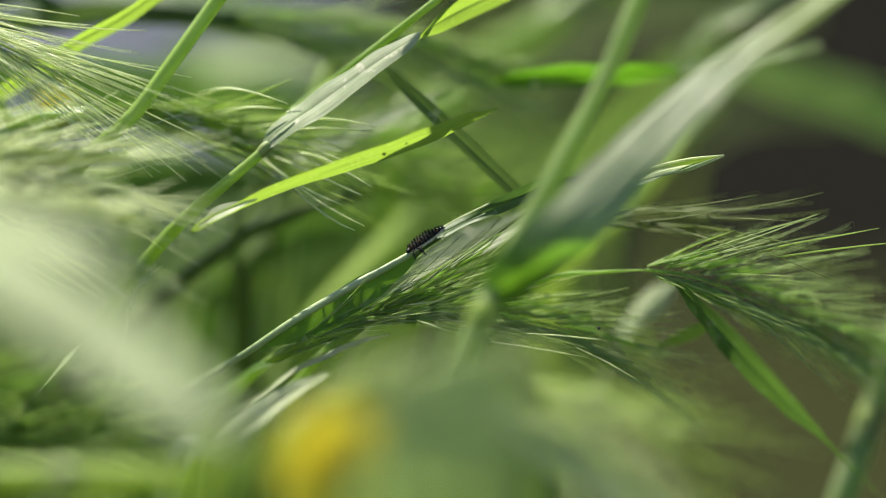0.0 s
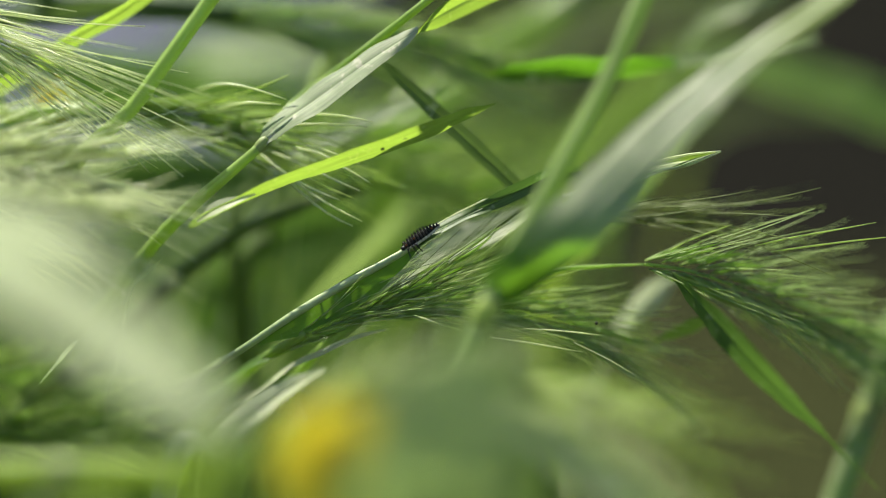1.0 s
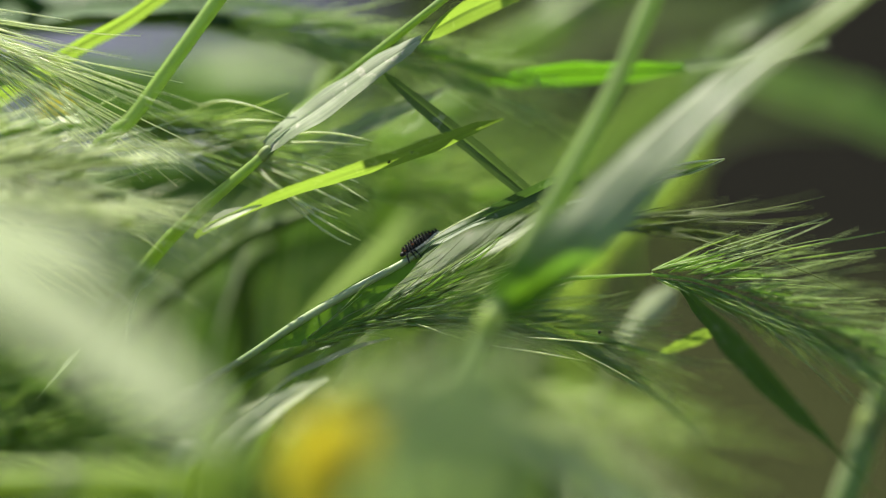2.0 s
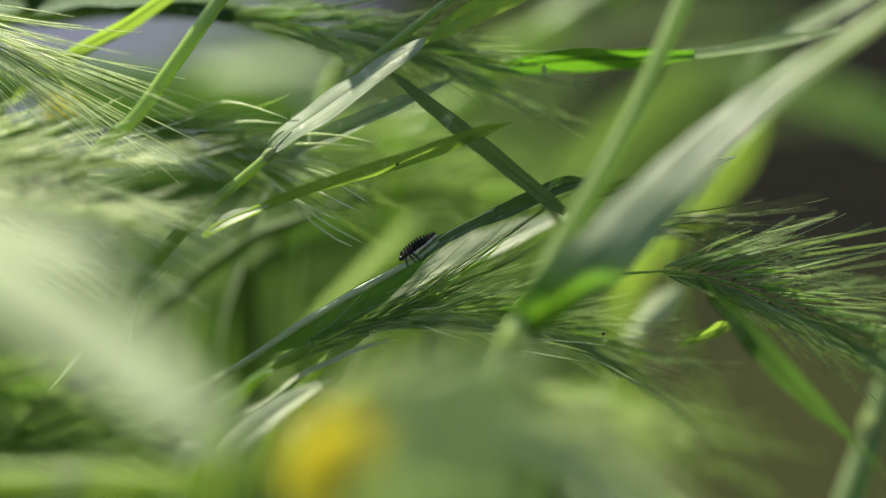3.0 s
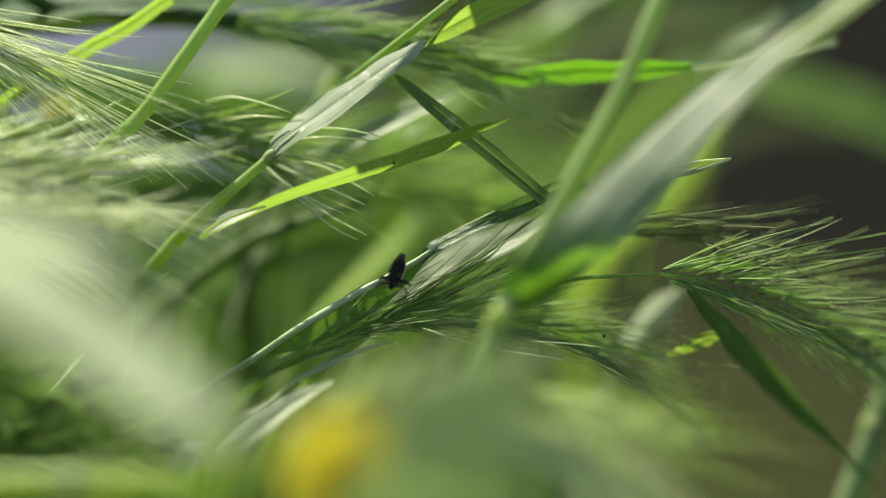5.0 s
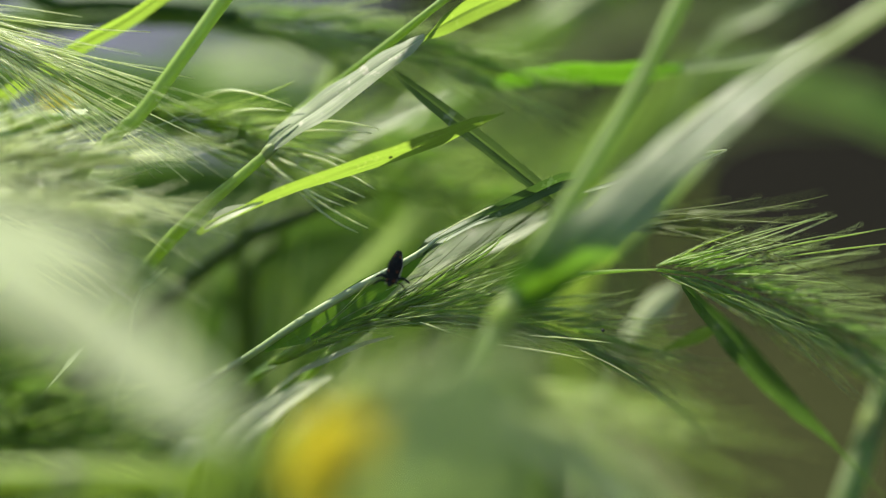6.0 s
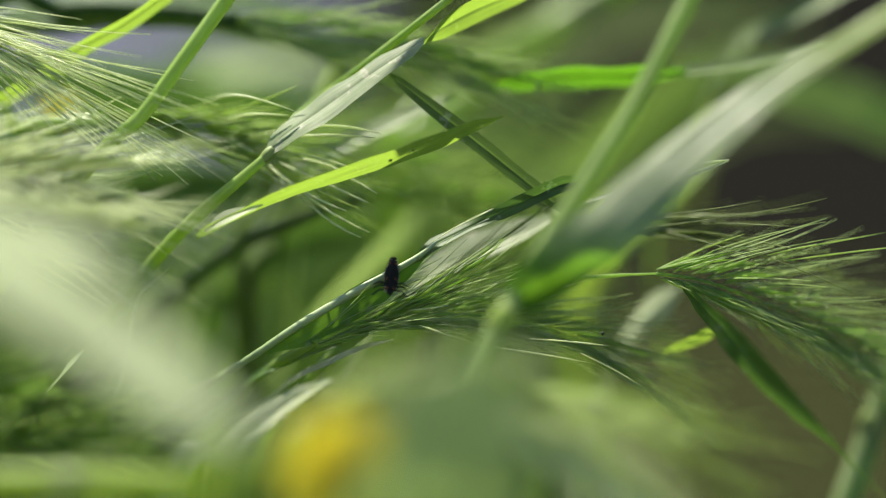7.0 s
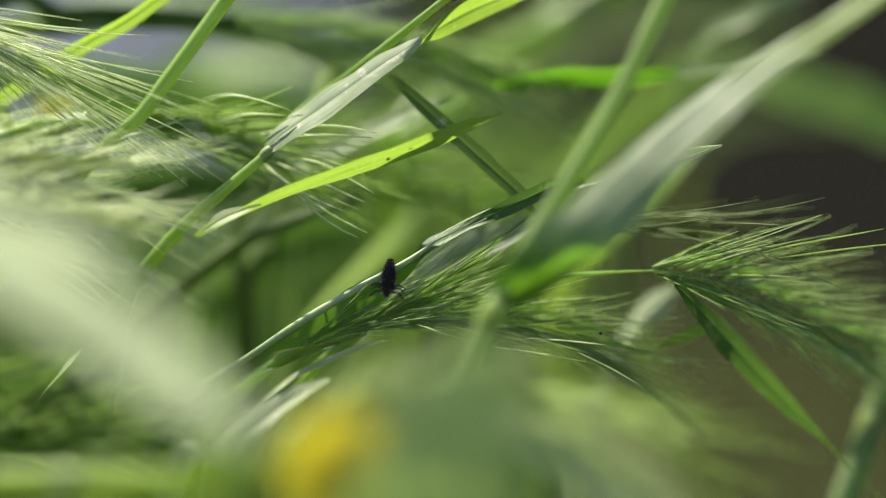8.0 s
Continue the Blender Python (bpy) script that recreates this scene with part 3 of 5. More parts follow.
def upright_stem():
    culm = [(-0.16, 0, 0), (-0.13, 0, 0.12), (-0.05698, -0.01876, 0.20729), (-0.04636, -0.01297, 0.22029), (-0.04178, -0.00997, 0.2256), (-0.03736, -0.00864, 0.22924), (-0.03226, -0.00632, 0.23564), (-0.02715, -0.00387, 0.24235), (-0.02273, -0.00178, 0.24811)]
    root = thing("grass_stem", culm[0], "smooth pale green round grass stem", "grass")
    add_stem(root, culm[0], culm, [0.0009, 0.0009, 0.0009, 0.0009, 0.0009, 0.00095], CULM)
    add_node(root, culm[0], (-0.05698, -0.01876, 0.20729), (0.6, 0, 0.8), 0.001)
    return root


def top_left_spike():
    culm = [(-0.17, 0.02, 0), (-0.15, 0.01, 0.14), (-0.08422, 0.00156, 0.2368), (-0.07732, 0.00198, 0.24381), (-0.0701, 0.00076, 0.24338)]
    axis = [(-0.0701, 0.00076, 0.24338), (-0.06526, 5e-05, 0.24143), (-0.0595, -0.00187, 0.23908), (-0.05399, -0.00277, 0.23662), (-0.04917, -0.00357, 0.23442)]
    root = thing("barley_spike", culm[0], "sunlit barley head with a brush of bright whitish awns", "barley", "barley heads")
    add_stem(root, culm[0], culm, [0.0009, 0.0007], CULM)
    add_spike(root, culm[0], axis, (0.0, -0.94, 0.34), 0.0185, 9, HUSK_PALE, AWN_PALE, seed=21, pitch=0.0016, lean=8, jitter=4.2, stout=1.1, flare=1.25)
    return root


def left_pale_spike():
    culm = [(-0.15, -0.03, 0), (-0.14, -0.03, 0.13), (-0.08156, -0.02545, 0.22109), (-0.077, -0.01752, 0.22531), (-0.07134, -0.01571, 0.22738)]
    axis = [(-0.07134, -0.01571, 0.22738), (-0.06403, -0.01594, 0.22675), (-0.05618, -0.01578, 0.22573), (-0.04962, -0.01555, 0.22489), (-0.04228, -0.0158, 0.2242)]
    root = thing("barley_spike", culm[0], "pale sunlit barley head lying across the stems", "barley", "barley heads")
    add_stem(root, culm[0], culm, [0.0009, 0.0007], CULM)
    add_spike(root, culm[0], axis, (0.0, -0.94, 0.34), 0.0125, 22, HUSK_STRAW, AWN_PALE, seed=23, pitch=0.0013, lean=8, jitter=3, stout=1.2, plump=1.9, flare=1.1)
    return root


def left_low_spike():
    culm = [(-0.15, -0.02, 0), (-0.14, -0.02, 0.13), (-0.0819, -0.02517, 0.21893), (-0.07509, -0.02334, 0.22103), (-0.06858, -0.02289, 0.22226)]
    axis = [(-0.06858, -0.02289, 0.22226), (-0.06208, -0.0228, 0.2225), (-0.05438, -0.02255, 0.22173), (-0.04731, -0.02244, 0.22058), (-0.04143, -0.0228, 0.2196)]
    root = thing("barley_spike", culm[0], "pale blurred barley head in front of the stems", "barley", "barley heads")
    add_stem(root, culm[0], culm, [0.0009, 0.0007], CULM)
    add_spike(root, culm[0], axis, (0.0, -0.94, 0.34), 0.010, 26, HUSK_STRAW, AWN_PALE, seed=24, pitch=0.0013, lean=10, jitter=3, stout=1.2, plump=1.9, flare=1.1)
    return root


def middle_spike():
    culm = [(-0.16, 0.04, 0), (-0.14, 0.04, 0.14), (-0.06568, 0.00634, 0.2207), (-0.0551, 0.00553, 0.22434), (-0.04896, 0.00393, 0.22578), (-0.04307, 0.00302, 0.2262)]
    axis = [(-0.04323, 0.00398, 0.22592), (-0.03765, 0.00287, 0.22579), (-0.0316, 0.00205, 0.225), (-0.02614, 0.00103, 0.22367), (-0.02141, -8e-05, 0.22209)]
    root = thing("barley_spike", culm[0], "barley head behind the stems, some thick awns coloured sunlit white", "barley", "barley heads")
    add_stem(root, culm[0], culm, [0.0009, 0.0007], CULM)
    add_spike(root, culm[0], axis, (0.0, -0.94, 0.34), 0.0125, 12, HUSK, AWN, seed=25, pitch=0.0019, lean=5, jitter=4, stout=1.4, plump=1.4)
    # loose awns take the pale colour in place of sunlight on them
    for line in ([(-0.03083, 0.00283, 0.22861), (-0.02686, -0.00074, 0.23049), (-0.02283, -0.00291, 0.23038), (-0.01898, -0.00382, 0.22934)], [(-0.02859, 0.00109, 0.22676), (-0.02397, -0.00252, 0.22854), (-0.01971, -0.00355, 0.22862)], [(-0.02505, 0.00037, 0.22476), (-0.0177, -0.00304, 0.22709), (-0.01277, -0.004, 0.22738), (-0.00831, -0.00477, 0.22674)],
                 [(-0.02505, 0.00025, 0.22443), (-0.017, -0.00342, 0.22605), (-0.01277, -0.00438, 0.22633), (-0.00914, -0.00496, 0.22622)], [(-0.02434, -0.00012, 0.22343), (-0.0177, -0.00423, 0.22382), (-0.01346, -0.00557, 0.22307), (-0.00997, -0.00652, 0.22192)], [(-0.02434, -0.00024, 0.2231), (-0.01561, -0.00459, 0.22284), (-0.01208, -0.00616, 0.22144), (-0.00873, -0.0073, 0.21977)],
                 [(-0.02363, -0.00041, 0.22264), (-0.017, -0.00514, 0.22133), (-0.01277, -0.00676, 0.21981), (-0.00997, -0.00766, 0.2188)], [(-0.02363, -0.00048, 0.22244), (-0.01979, -0.00538, 0.22068), (-0.01555, -0.00714, 0.21877), (-0.01247, -0.00804, 0.21776)], [(-0.02328, -0.00055, 0.22224), (-0.017, -0.00609, 0.21871), (-0.01277, -0.00794, 0.21655), (-0.00963, -0.00894, 0.21528)], [(-0.02328, -0.00055, 0.22224), (-0.017, -0.00638, 0.21793), (-0.01346, -0.00823, 0.21577), (-0.01081, -0.00913, 0.21476)]):
        add_stem(root, culm[0], line, [0.00008, 0.00013, 0.00014, 0.00012, 0.00006], AWN_PALE, "awn", "long awn with sunlit white in its colour", 6)
    return root


def top_spike():
    culm = [(-0.14, 0.06, 0), (-0.13, 0.06, 0.16), (-0.06559, 0.02301, 0.23141), (-0.05005, 0.02222, 0.23509), (-0.03595, 0.01822, 0.23581), (-0.02694, 0.01681, 0.23487)]
    axis = [(-0.02694, 0.01689, 0.23508), (-0.01947, 0.01556, 0.23434), (-0.01205, 0.01408, 0.23320), (-0.00396, 0.01265, 0.23161), (0.00410, 0.01155, 0.22918)]
    root = thing("barley_spike", culm[0], "dark green barley head hanging behind the twisted blade", "barley", "barley heads")
    add_stem(root, culm[0], culm, [0.0012, 0.0012, 0.0010], LEAF_DARK)
    add_spike(root, culm[0], axis, (0.0, -0.94, 0.34), 0.010, 15, HUSK_SILVER, AWN_GREEN, seed=27, pitch=0.0015, lean=5, plump=1.0, stout=0.9, jitter=3, flare=1.2)
    return root


def top_left_leaf():
    pts = [(-0.12, 0.05, 0), (-0.11, 0.05, 0.1), (-0.07096, 0.00048, 0.21045), (-0.06041, 0.00361, 0.22491), (-0.05162, 0.00485, 0.23122), (-0.0454, 0.00322, 0.23552), (-0.04031, 0.00313, 0.23821), (-0.03469, 0.00445, 0.24184)]
    root = thing("leaf_blade", pts[0], "bright green grass blade behind the awns", "leaf")
    add_blade(root, pts[0], pts, [0.002, 0.0022, 0.0024, 0.0025, 0.0026, 0.0024], LEAF, normal=(0.2, -0.8, -0.55), fold=15, rib=True)
    return root


def spotted_blade():
    pts = [(0.00554, 0.01004, 0.22794), (0.00992, 0.01029, 0.22862), (0.01575, 0.01048, 0.22917), (0.02305, 0.01053, 0.22931), (0.03045, 0.01165, 0.22946), (0.04026, 0.01405, 0.23018), (0.04947, 0.01665, 0.23149)]
    root = thing("leaf_blade", pts[0], "bright green blade with a brown-white spot turning grey", "leaf")
    add_blade(root, pts[0], pts[:5], [0.0005, 0.0038, 0.0046, 0.0036, 0.0014], LEAF_VIVID, normal=(0.1, -0.8, -0.6), rolls=(0, 0, 15), fold=5, rib=True)
    spot = Vector((0.01179, 0.00955, 0.22807)) - Vector(pts[0])
    part_of("spot", mesh_of("spot", *tube_data([spot + UP * (0.00018 * k) for k in range(-4, 5)], [0.0002, 0.0008, 0.0002], 10, 0.0, 0.3), STRAW), root, "brown-white withered spot")
    add_blade(root, pts[0], pts[3:], [0.0008, 0.0017, 0.0019, 0.0012], LEAF_GREY, normal=(0, -0.5, 0.8), fold=12, label="grey upper side of the blade", name="blade_end")
    return root


# ---- the soft grass in front of the plane of focus ----
def near_leaf():
    culm = [(0, -0.06, 0), (0, -0.06, 0.1), (-0.00920, -0.04224, 0.18664), (-0.00280, -0.03700, 0.19813), (0.00096, -0.03370, 0.20571), (0.00429, -0.03084, 0.21213), (0.00668, -0.02819, 0.21647), (0.00932, -0.02631, 0.22105), (0.01384, -0.02326, 0.22857), (0.01815, -0.01974, 0.23619), (0.02236, -0.01564, 0.24511), (0.02512, -0.01243, 0.25099)]
    base = culm[0]
    root = thing("grass_stem", base, "stem with a broad glossy leaf crossing close to the lens", "grass")
    add_stem(root, base, culm, [0.0014, 0.0014, 0.0014, 0.0013, 0.0012, 0.0012, 0.0011, 0.0011], HAZE)
    add_node(root, base, (0.00435, -0.03084, 0.21213), (0.4, 0.1, 0.9), 0.0016, CULM_PALE)
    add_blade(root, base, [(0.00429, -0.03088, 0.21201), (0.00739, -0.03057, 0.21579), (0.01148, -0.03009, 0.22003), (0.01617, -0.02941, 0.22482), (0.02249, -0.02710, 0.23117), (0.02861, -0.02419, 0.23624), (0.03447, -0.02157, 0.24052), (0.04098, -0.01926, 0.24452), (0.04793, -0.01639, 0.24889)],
              [0.0014, 0.0060, 0.0074, 0.0074, 0.0064, 0.0050, 0.0038, 0.0033, 0.0030], LEAF_SHEEN, normal=(-0.26, -0.57, 0.77), rolls=(-58, -52, -42, -18, -4, 0, 0, 0, 0), fold=(-26, -26, -24, -16, -8, -4, -4, -4, -4), label="broad blade, grey-white sheen put into its colour, bright green where the light comes through")
    return root


def near_pale_blade():
    pts = [(-0.13, -0.1, 0), (-0.12, -0.1, 0.12), (-0.05807, -0.07281, 0.24883), (-0.04909, -0.07503, 0.24274), (-0.04233, -0.0758, 0.23772), (-0.0355, -0.07649, 0.23288), (-0.02859, -0.07738, 0.22751), (-0.02314, -0.07794, 0.22306), (-0.01906, -0.07899, 0.22018)]
    root = thing("leaf_blade", pts[0], "broad pale straw-green blade very close to the lens", "leaf")
    add_blade(root, pts[0], pts, [0.006, 0.007, 0.0095, 0.0100, 0.0095, 0.0085, 0.0076, 0.006, 0.002], STRAW, normal=(-0.14, -0.96, -0.25), fold=6, rib=True)
    return root


def left_pale_blade():
    pts = [(-0.14, -0.08, 0), (-0.13, -0.08, 0.14), (-0.06079, -0.06271, 0.2415), (-0.05229, -0.06362, 0.23901), (-0.04591, -0.06435, 0.23701), (-0.04007, -0.06498, 0.23526), (-0.03528, -0.06544, 0.23401), (-0.03156, -0.06589, 0.23276)]
    root = thing("leaf_blade", pts[0], "pale straw-green blade blurred beside the pale heads", "leaf")
    add_blade(root, pts[0], pts, [0.003, 0.003, 0.0036, 0.004, 0.004, 0.0038, 0.003, 0.001], STRAW, normal=(-0.14, -0.96, -0.25), fold=6, rib=True)
    return root


def near_flat_stem():
    culm = [(-0.12, -0.08, 0), (-0.11, -0.07, 0.1), (-0.06466, -0.05222, 0.20015), (-0.05273, -0.05153, 0.20206), (-0.04318, -0.05137, 0.2025), (-0.03483, -0.05137, 0.2025), (-0.02738, -0.05145, 0.20228)]
    root = thing("grass_stem", culm[0], "pale green broken stem lying level near the lens", "grass")
    add_stem(root, culm[0], culm, [0.0012, 0.0012, 0.0012, 0.0011], CULM_PALE)
    add_node(root, culm[0], (-0.0396, -0.05137, 0.2025), (1, 0, 0), 0.0013)
    return root


def yellow_flower():
    stalk = [(-0.01, -0.09, 0), (-0.012, -0.088, 0.1), (-0.01029, -0.0685, 0.20221), (-0.00984, -0.06661, 0.20741), (-0.00962, -0.06551, 0.21043)]
    base = stalk[0]
    root = thing("yellow_flower", base, "yellow flower head blurred close to the lens", "flower")
    add_stem(root, base, stalk, [0.0008, 0.0007], CULM, "stalk")
    top = Vector(stalk[-1]) - Vector(base)
    part_of("flower_centre", mesh_of("flower_centre", *tube_data([top + Vector((0, 0, 0.0006 * (k - 3))) for k in range(7)], [0.0008, 0.0022, 0.0024, 0.001], 12), PETAL), root)
    for k in range(13):
        a = 2 * math.pi * k / 13
        way = Vector((math.cos(a), -0.35 + 0.2 * math.sin(a), math.sin(a))).normalized()
        path = [top + way * (0.0009 + 0.0064 * i / 8) + Vector((0, -0.0004 * i / 8, 0)) for i in range(9)]
        part_of("petal", mesh_of("petal", *blade_data(path, [0.0012, 0.0028, 0.0032, 0.0016], (0, -0.94, 0.34), fold=8), PETAL), root)
    return root


def small_flower():
    stalk = [(-0.09, 0.07, 0), (-0.07451, 0.02837, 0.17597), (-0.0589, 0.0274, 0.20839), (-0.0531, 0.02749, 0.22036)]
    root = thing("yellow_flower", stalk[0], "small yellow-orange flower among the awns behind", "flower")
    add_stem(root, stalk[0], stalk, [0.0008, 0.0006], CULM, "stalk")
    top = Vector(stalk[-1]) - Vector(stalk[0])
    for k in range(8):
        a = 2 * math.pi * k / 8
        way = Vector((math.cos(a), -0.4, math.sin(a))).normalized()
        path = [top + way * (0.0030 * i / 6) for i in range(7)]
        part_of("petal", mesh_of("petal", *blade_data(path, [0.0006, 0.0018, 0.0008], (0, -0.94, 0.34), fold=8), PETAL), root)
    return root


def near_hazy_blade():
    pts = [(0.01, -0.1, 0), (0.01, -0.1, 0.1), (0.0034, -0.08272, 0.20408), (0.00314, -0.0799, 0.21183), (0.00288, -0.07778, 0.21764), (0.00264, -0.07511, 0.22207), (0.00239, -0.07259, 0.22607)]
    root = thing("leaf_blade", pts[0], "grey-green blade so close that it is a haze", "leaf")
    add_blade(root, pts[0], pts, [0.007, 0.008, 0.0095, 0.0095, 0.009, 0.008, 0.003], HAZE, normal=(-0.1, -0.8, 0.3), fold=10, rib=True)
    return root


def near_low_spike():
    culm = [(0, -0.09, 0), (0, -0.085, 0.1), (-0.00832, -0.06089, 0.19682), (-0.00318, -0.05753, 0.20604), (0.00035, -0.05585, 0.21065), (0.00381, -0.05540, 0.21190)]
    axis = [(0.00381, -0.05540, 0.21190), (0.00843, -0.05599, 0.21027), (0.01363, -0.05705, 0.20734), (0.01825, -0.05828, 0.20398), (0.02229, -0.05960, 0.20034)]
    root = thing("barley_spike", culm[0], "pale green barley head hanging blurred near the lens", "barley", "barley heads")
    add_stem(root, culm[0], culm, [0.0009, 0.0007], CULM)
    add_spike(root, culm[0], axis, (0, -0.94, 0.34), 0.009, 20, HUSK_PALE, AWN_PALE, seed=31, pitch=0.0022, lean=10, plump=1.2)
    add_blade(root, culm[0], [(0.00324, -0.05494, 0.21169), (0.00755, -0.05644, 0.21048), (0.01242, -0.05792, 0.20789), (0.01755, -0.05963, 0.20465), (0.02208, -0.06129, 0.20155)], [0.0010, 0.0038, 0.0046, 0.0046, 0.003], LEAF_PALE, normal=(-0.2, -0.35, 0.91), fold=4, label="pale green blade beside the head")
    return root


def near_haze_spike():
    culm = [(-0.03, -0.08, 0), (-0.03, -0.08, 0.1), (-0.02228, -0.0596, 0.19742), (-0.0188, -0.05682, 0.20505), (-0.01532, -0.05488, 0.2104)]
    axis = [(-0.01532, -0.05488, 0.2104), (-0.00952, -0.05416, 0.21236), (-0.00429, -0.05385, 0.21323), (0.00035, -0.05381, 0.21334), (0.00383, -0.05397, 0.21291)]
    root = thing("barley_spike", culm[0], "pale barley head blurred beside the yellow flower", "barley", "barley heads")
    add_stem(root, culm[0], culm, [0.0009, 0.0007], CULM)
    add_spike(root, culm[0], axis, (0, -0.94, 0.34), 0.005, 24, HUSK_PALE, AWN_PALE, seed=32, pitch=0.0018, lean=10)
    return root


def low_edge_blade():
    pts = [(-0.05, -0.03, 0), (-0.045, -0.03, 0.1), (-0.03268, -0.03155, 0.18677), (-0.02617, -0.02793, 0.1938), (-0.02161, -0.02554, 0.19744), (-0.01761, -0.02456, 0.20013), (-0.01361, -0.02388, 0.20201)]
    root = thing("leaf_blade", pts[0], "greyish blade with a pale worn tip", "leaf")
    add_blade(root, pts[0], pts, [0.003, 0.0034, 0.0040, 0.0042, 0.0030, 0.0005], LEAF_BLOOM, normal=(-0.27, -0.42, 0.86), fold=10, rib=True)
    return root


# ---- the soft grass behind ----
def blade_behind(pts, widths, mat, label, normal=(0, -0.8, 0.4), fold=14, group="blades behind"):
    root = thing("leaf_blade", pts[0], label, "leaf", group)
    add_blade(root, pts[0], pts, widths, mat, normal=normal, fold=fold, rib=True)
    return root


def stem_behind(pts, radii, mat, label):
    root = thing("grass_stem", pts[0], label, "grass", "stems behind")
    add_stem(root, pts[0], pts, radii, mat)
    mid = Vector(pts[-2])
    add_node(root, pts[0], mid, Vector(pts[-1]) - Vector(pts[-3]), radii[-1] * 1.05)
    return root


def spike_behind(culm, axis, label, seed, mat=None, awn=0.016, pitch=0.003, spread=18, awn_mat=None, stout=1.0):
    root = thing("barley_spike", culm[0], label, "barley", "barley heads")
    add_stem(root, culm[0], culm, [0.0009, 0.0007], LEAF_DULL)
    add_spike(root, culm[0], axis, (0, -0.94, 0.34), awn, spread, mat or HUSK, awn_mat or AWN, seed=seed, pitch=pitch, stout=stout, plump=1.3)
    return root


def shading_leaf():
    """A broad leaf added over the others, out of view, whose shadow runs along them as it swings."""
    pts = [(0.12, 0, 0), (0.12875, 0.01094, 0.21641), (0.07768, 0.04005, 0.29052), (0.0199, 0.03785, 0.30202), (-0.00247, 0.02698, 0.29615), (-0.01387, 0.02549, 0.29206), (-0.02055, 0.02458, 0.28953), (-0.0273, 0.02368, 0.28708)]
    root = thing("leaf_blade", pts[0], "broad green blade added unseen over the others for its shade", "leaf")
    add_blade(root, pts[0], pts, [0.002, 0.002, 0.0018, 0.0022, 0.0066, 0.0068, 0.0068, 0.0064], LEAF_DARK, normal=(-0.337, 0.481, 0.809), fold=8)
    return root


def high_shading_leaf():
    # unseen blade, added to shade the larva's stem while it swings over
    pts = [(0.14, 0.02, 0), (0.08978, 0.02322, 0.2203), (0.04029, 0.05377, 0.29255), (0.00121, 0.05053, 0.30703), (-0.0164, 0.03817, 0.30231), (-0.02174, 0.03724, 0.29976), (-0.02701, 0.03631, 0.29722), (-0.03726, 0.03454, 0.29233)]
    root = thing("leaf_blade", pts[0], "second green blade added unseen above for its shade", "leaf")
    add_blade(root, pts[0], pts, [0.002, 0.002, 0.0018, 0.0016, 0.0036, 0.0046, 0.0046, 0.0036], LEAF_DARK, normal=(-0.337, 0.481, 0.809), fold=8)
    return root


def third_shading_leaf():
    # unseen blade, added to shade the spotted blade until it lifts away
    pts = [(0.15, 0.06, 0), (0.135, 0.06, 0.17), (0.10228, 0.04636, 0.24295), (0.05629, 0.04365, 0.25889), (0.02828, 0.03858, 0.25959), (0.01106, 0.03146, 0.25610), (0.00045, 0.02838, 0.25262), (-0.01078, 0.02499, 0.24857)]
    root = thing("leaf_blade", pts[0], "third green blade added unseen above for its shade", "leaf")
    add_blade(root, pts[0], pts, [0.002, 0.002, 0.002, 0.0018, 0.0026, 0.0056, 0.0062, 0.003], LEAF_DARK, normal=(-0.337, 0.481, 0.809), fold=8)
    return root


folded_stem = stem_with_folded_leaf()
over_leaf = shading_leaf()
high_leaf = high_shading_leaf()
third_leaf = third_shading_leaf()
lit_blade = sunlit_blade()
walk_stem = larva_stem()
low_spike = lower_spike()
rising_spike = upper_awns()
big_spike = right_spike()
hanging_leaf = right_leaf()
leaf_tip = small_tip()
cross_blade = crossing_blade()
pale_stem = upright_stem()
bright_spike = top_left_spike()
pale_spike = left_pale_spike()
pale_low_spike = left_low_spike()
mid_spike = middle_spike()
dark_spike = top_spike()
corner_leaf = top_left_leaf()
spot_blade = spotted_blade()
soft_leaf = near_leaf()
straw_blade = near_pale_blade()
left_pale_blade()
flat_stem = near_flat_stem()
flower = yellow_flower()
small_flower()
blade_behind([(0.06, 0.05, 0), (0.02842, 0.01648, 0.12579), (0.0174, 0.00479, 0.16966), (0.02247, 0.00795, 0.19004), (0.02514, 0.00605, 0.19653), (0.02793, 0.00521, 0.20007), (0.03053, 0.00598, 0.20217)], [0.0004, 0.0004, 0.0004, 0.0004, 0.002, 0.0036, 0.001], STRAW, "withered whitish leaf end behind the awns", group="")
haze_blade = near_hazy_blade()
slant_blade = near_low_spike()
edge_blade = low_edge_blade()
haze_spike = near_haze_spike()
blade_behind([(0, -0.11, 0), (0, -0.11, 0.1), (-0.00269, -0.088, 0.20711), (-0.00279, -0.08527, 0.21461), (-0.00294, -0.08322, 0.22024), (-0.00311, -0.08077, 0.22405), (-0.00323, -0.07865, 0.22695)], [0.007, 0.008, 0.009, 0.009, 0.008, 0.006, 0.002], HAZE, "grey-green blade so close that it is a haze", normal=(-0.1, -0.8, 0.3), group="")
blade_behind([(-0.03, -0.1, 0), (-0.03, -0.1, 0.1), (-0.02125, -0.07866, 0.20355), (-0.02046, -0.07596, 0.21096), (-0.01967, -0.07452, 0.21492), (-0.01862, -0.07308, 0.21887)], [0.006, 0.009, 0.009, 0.008, 0.001], LEAF, "green blade so close that it is a haze", group="")
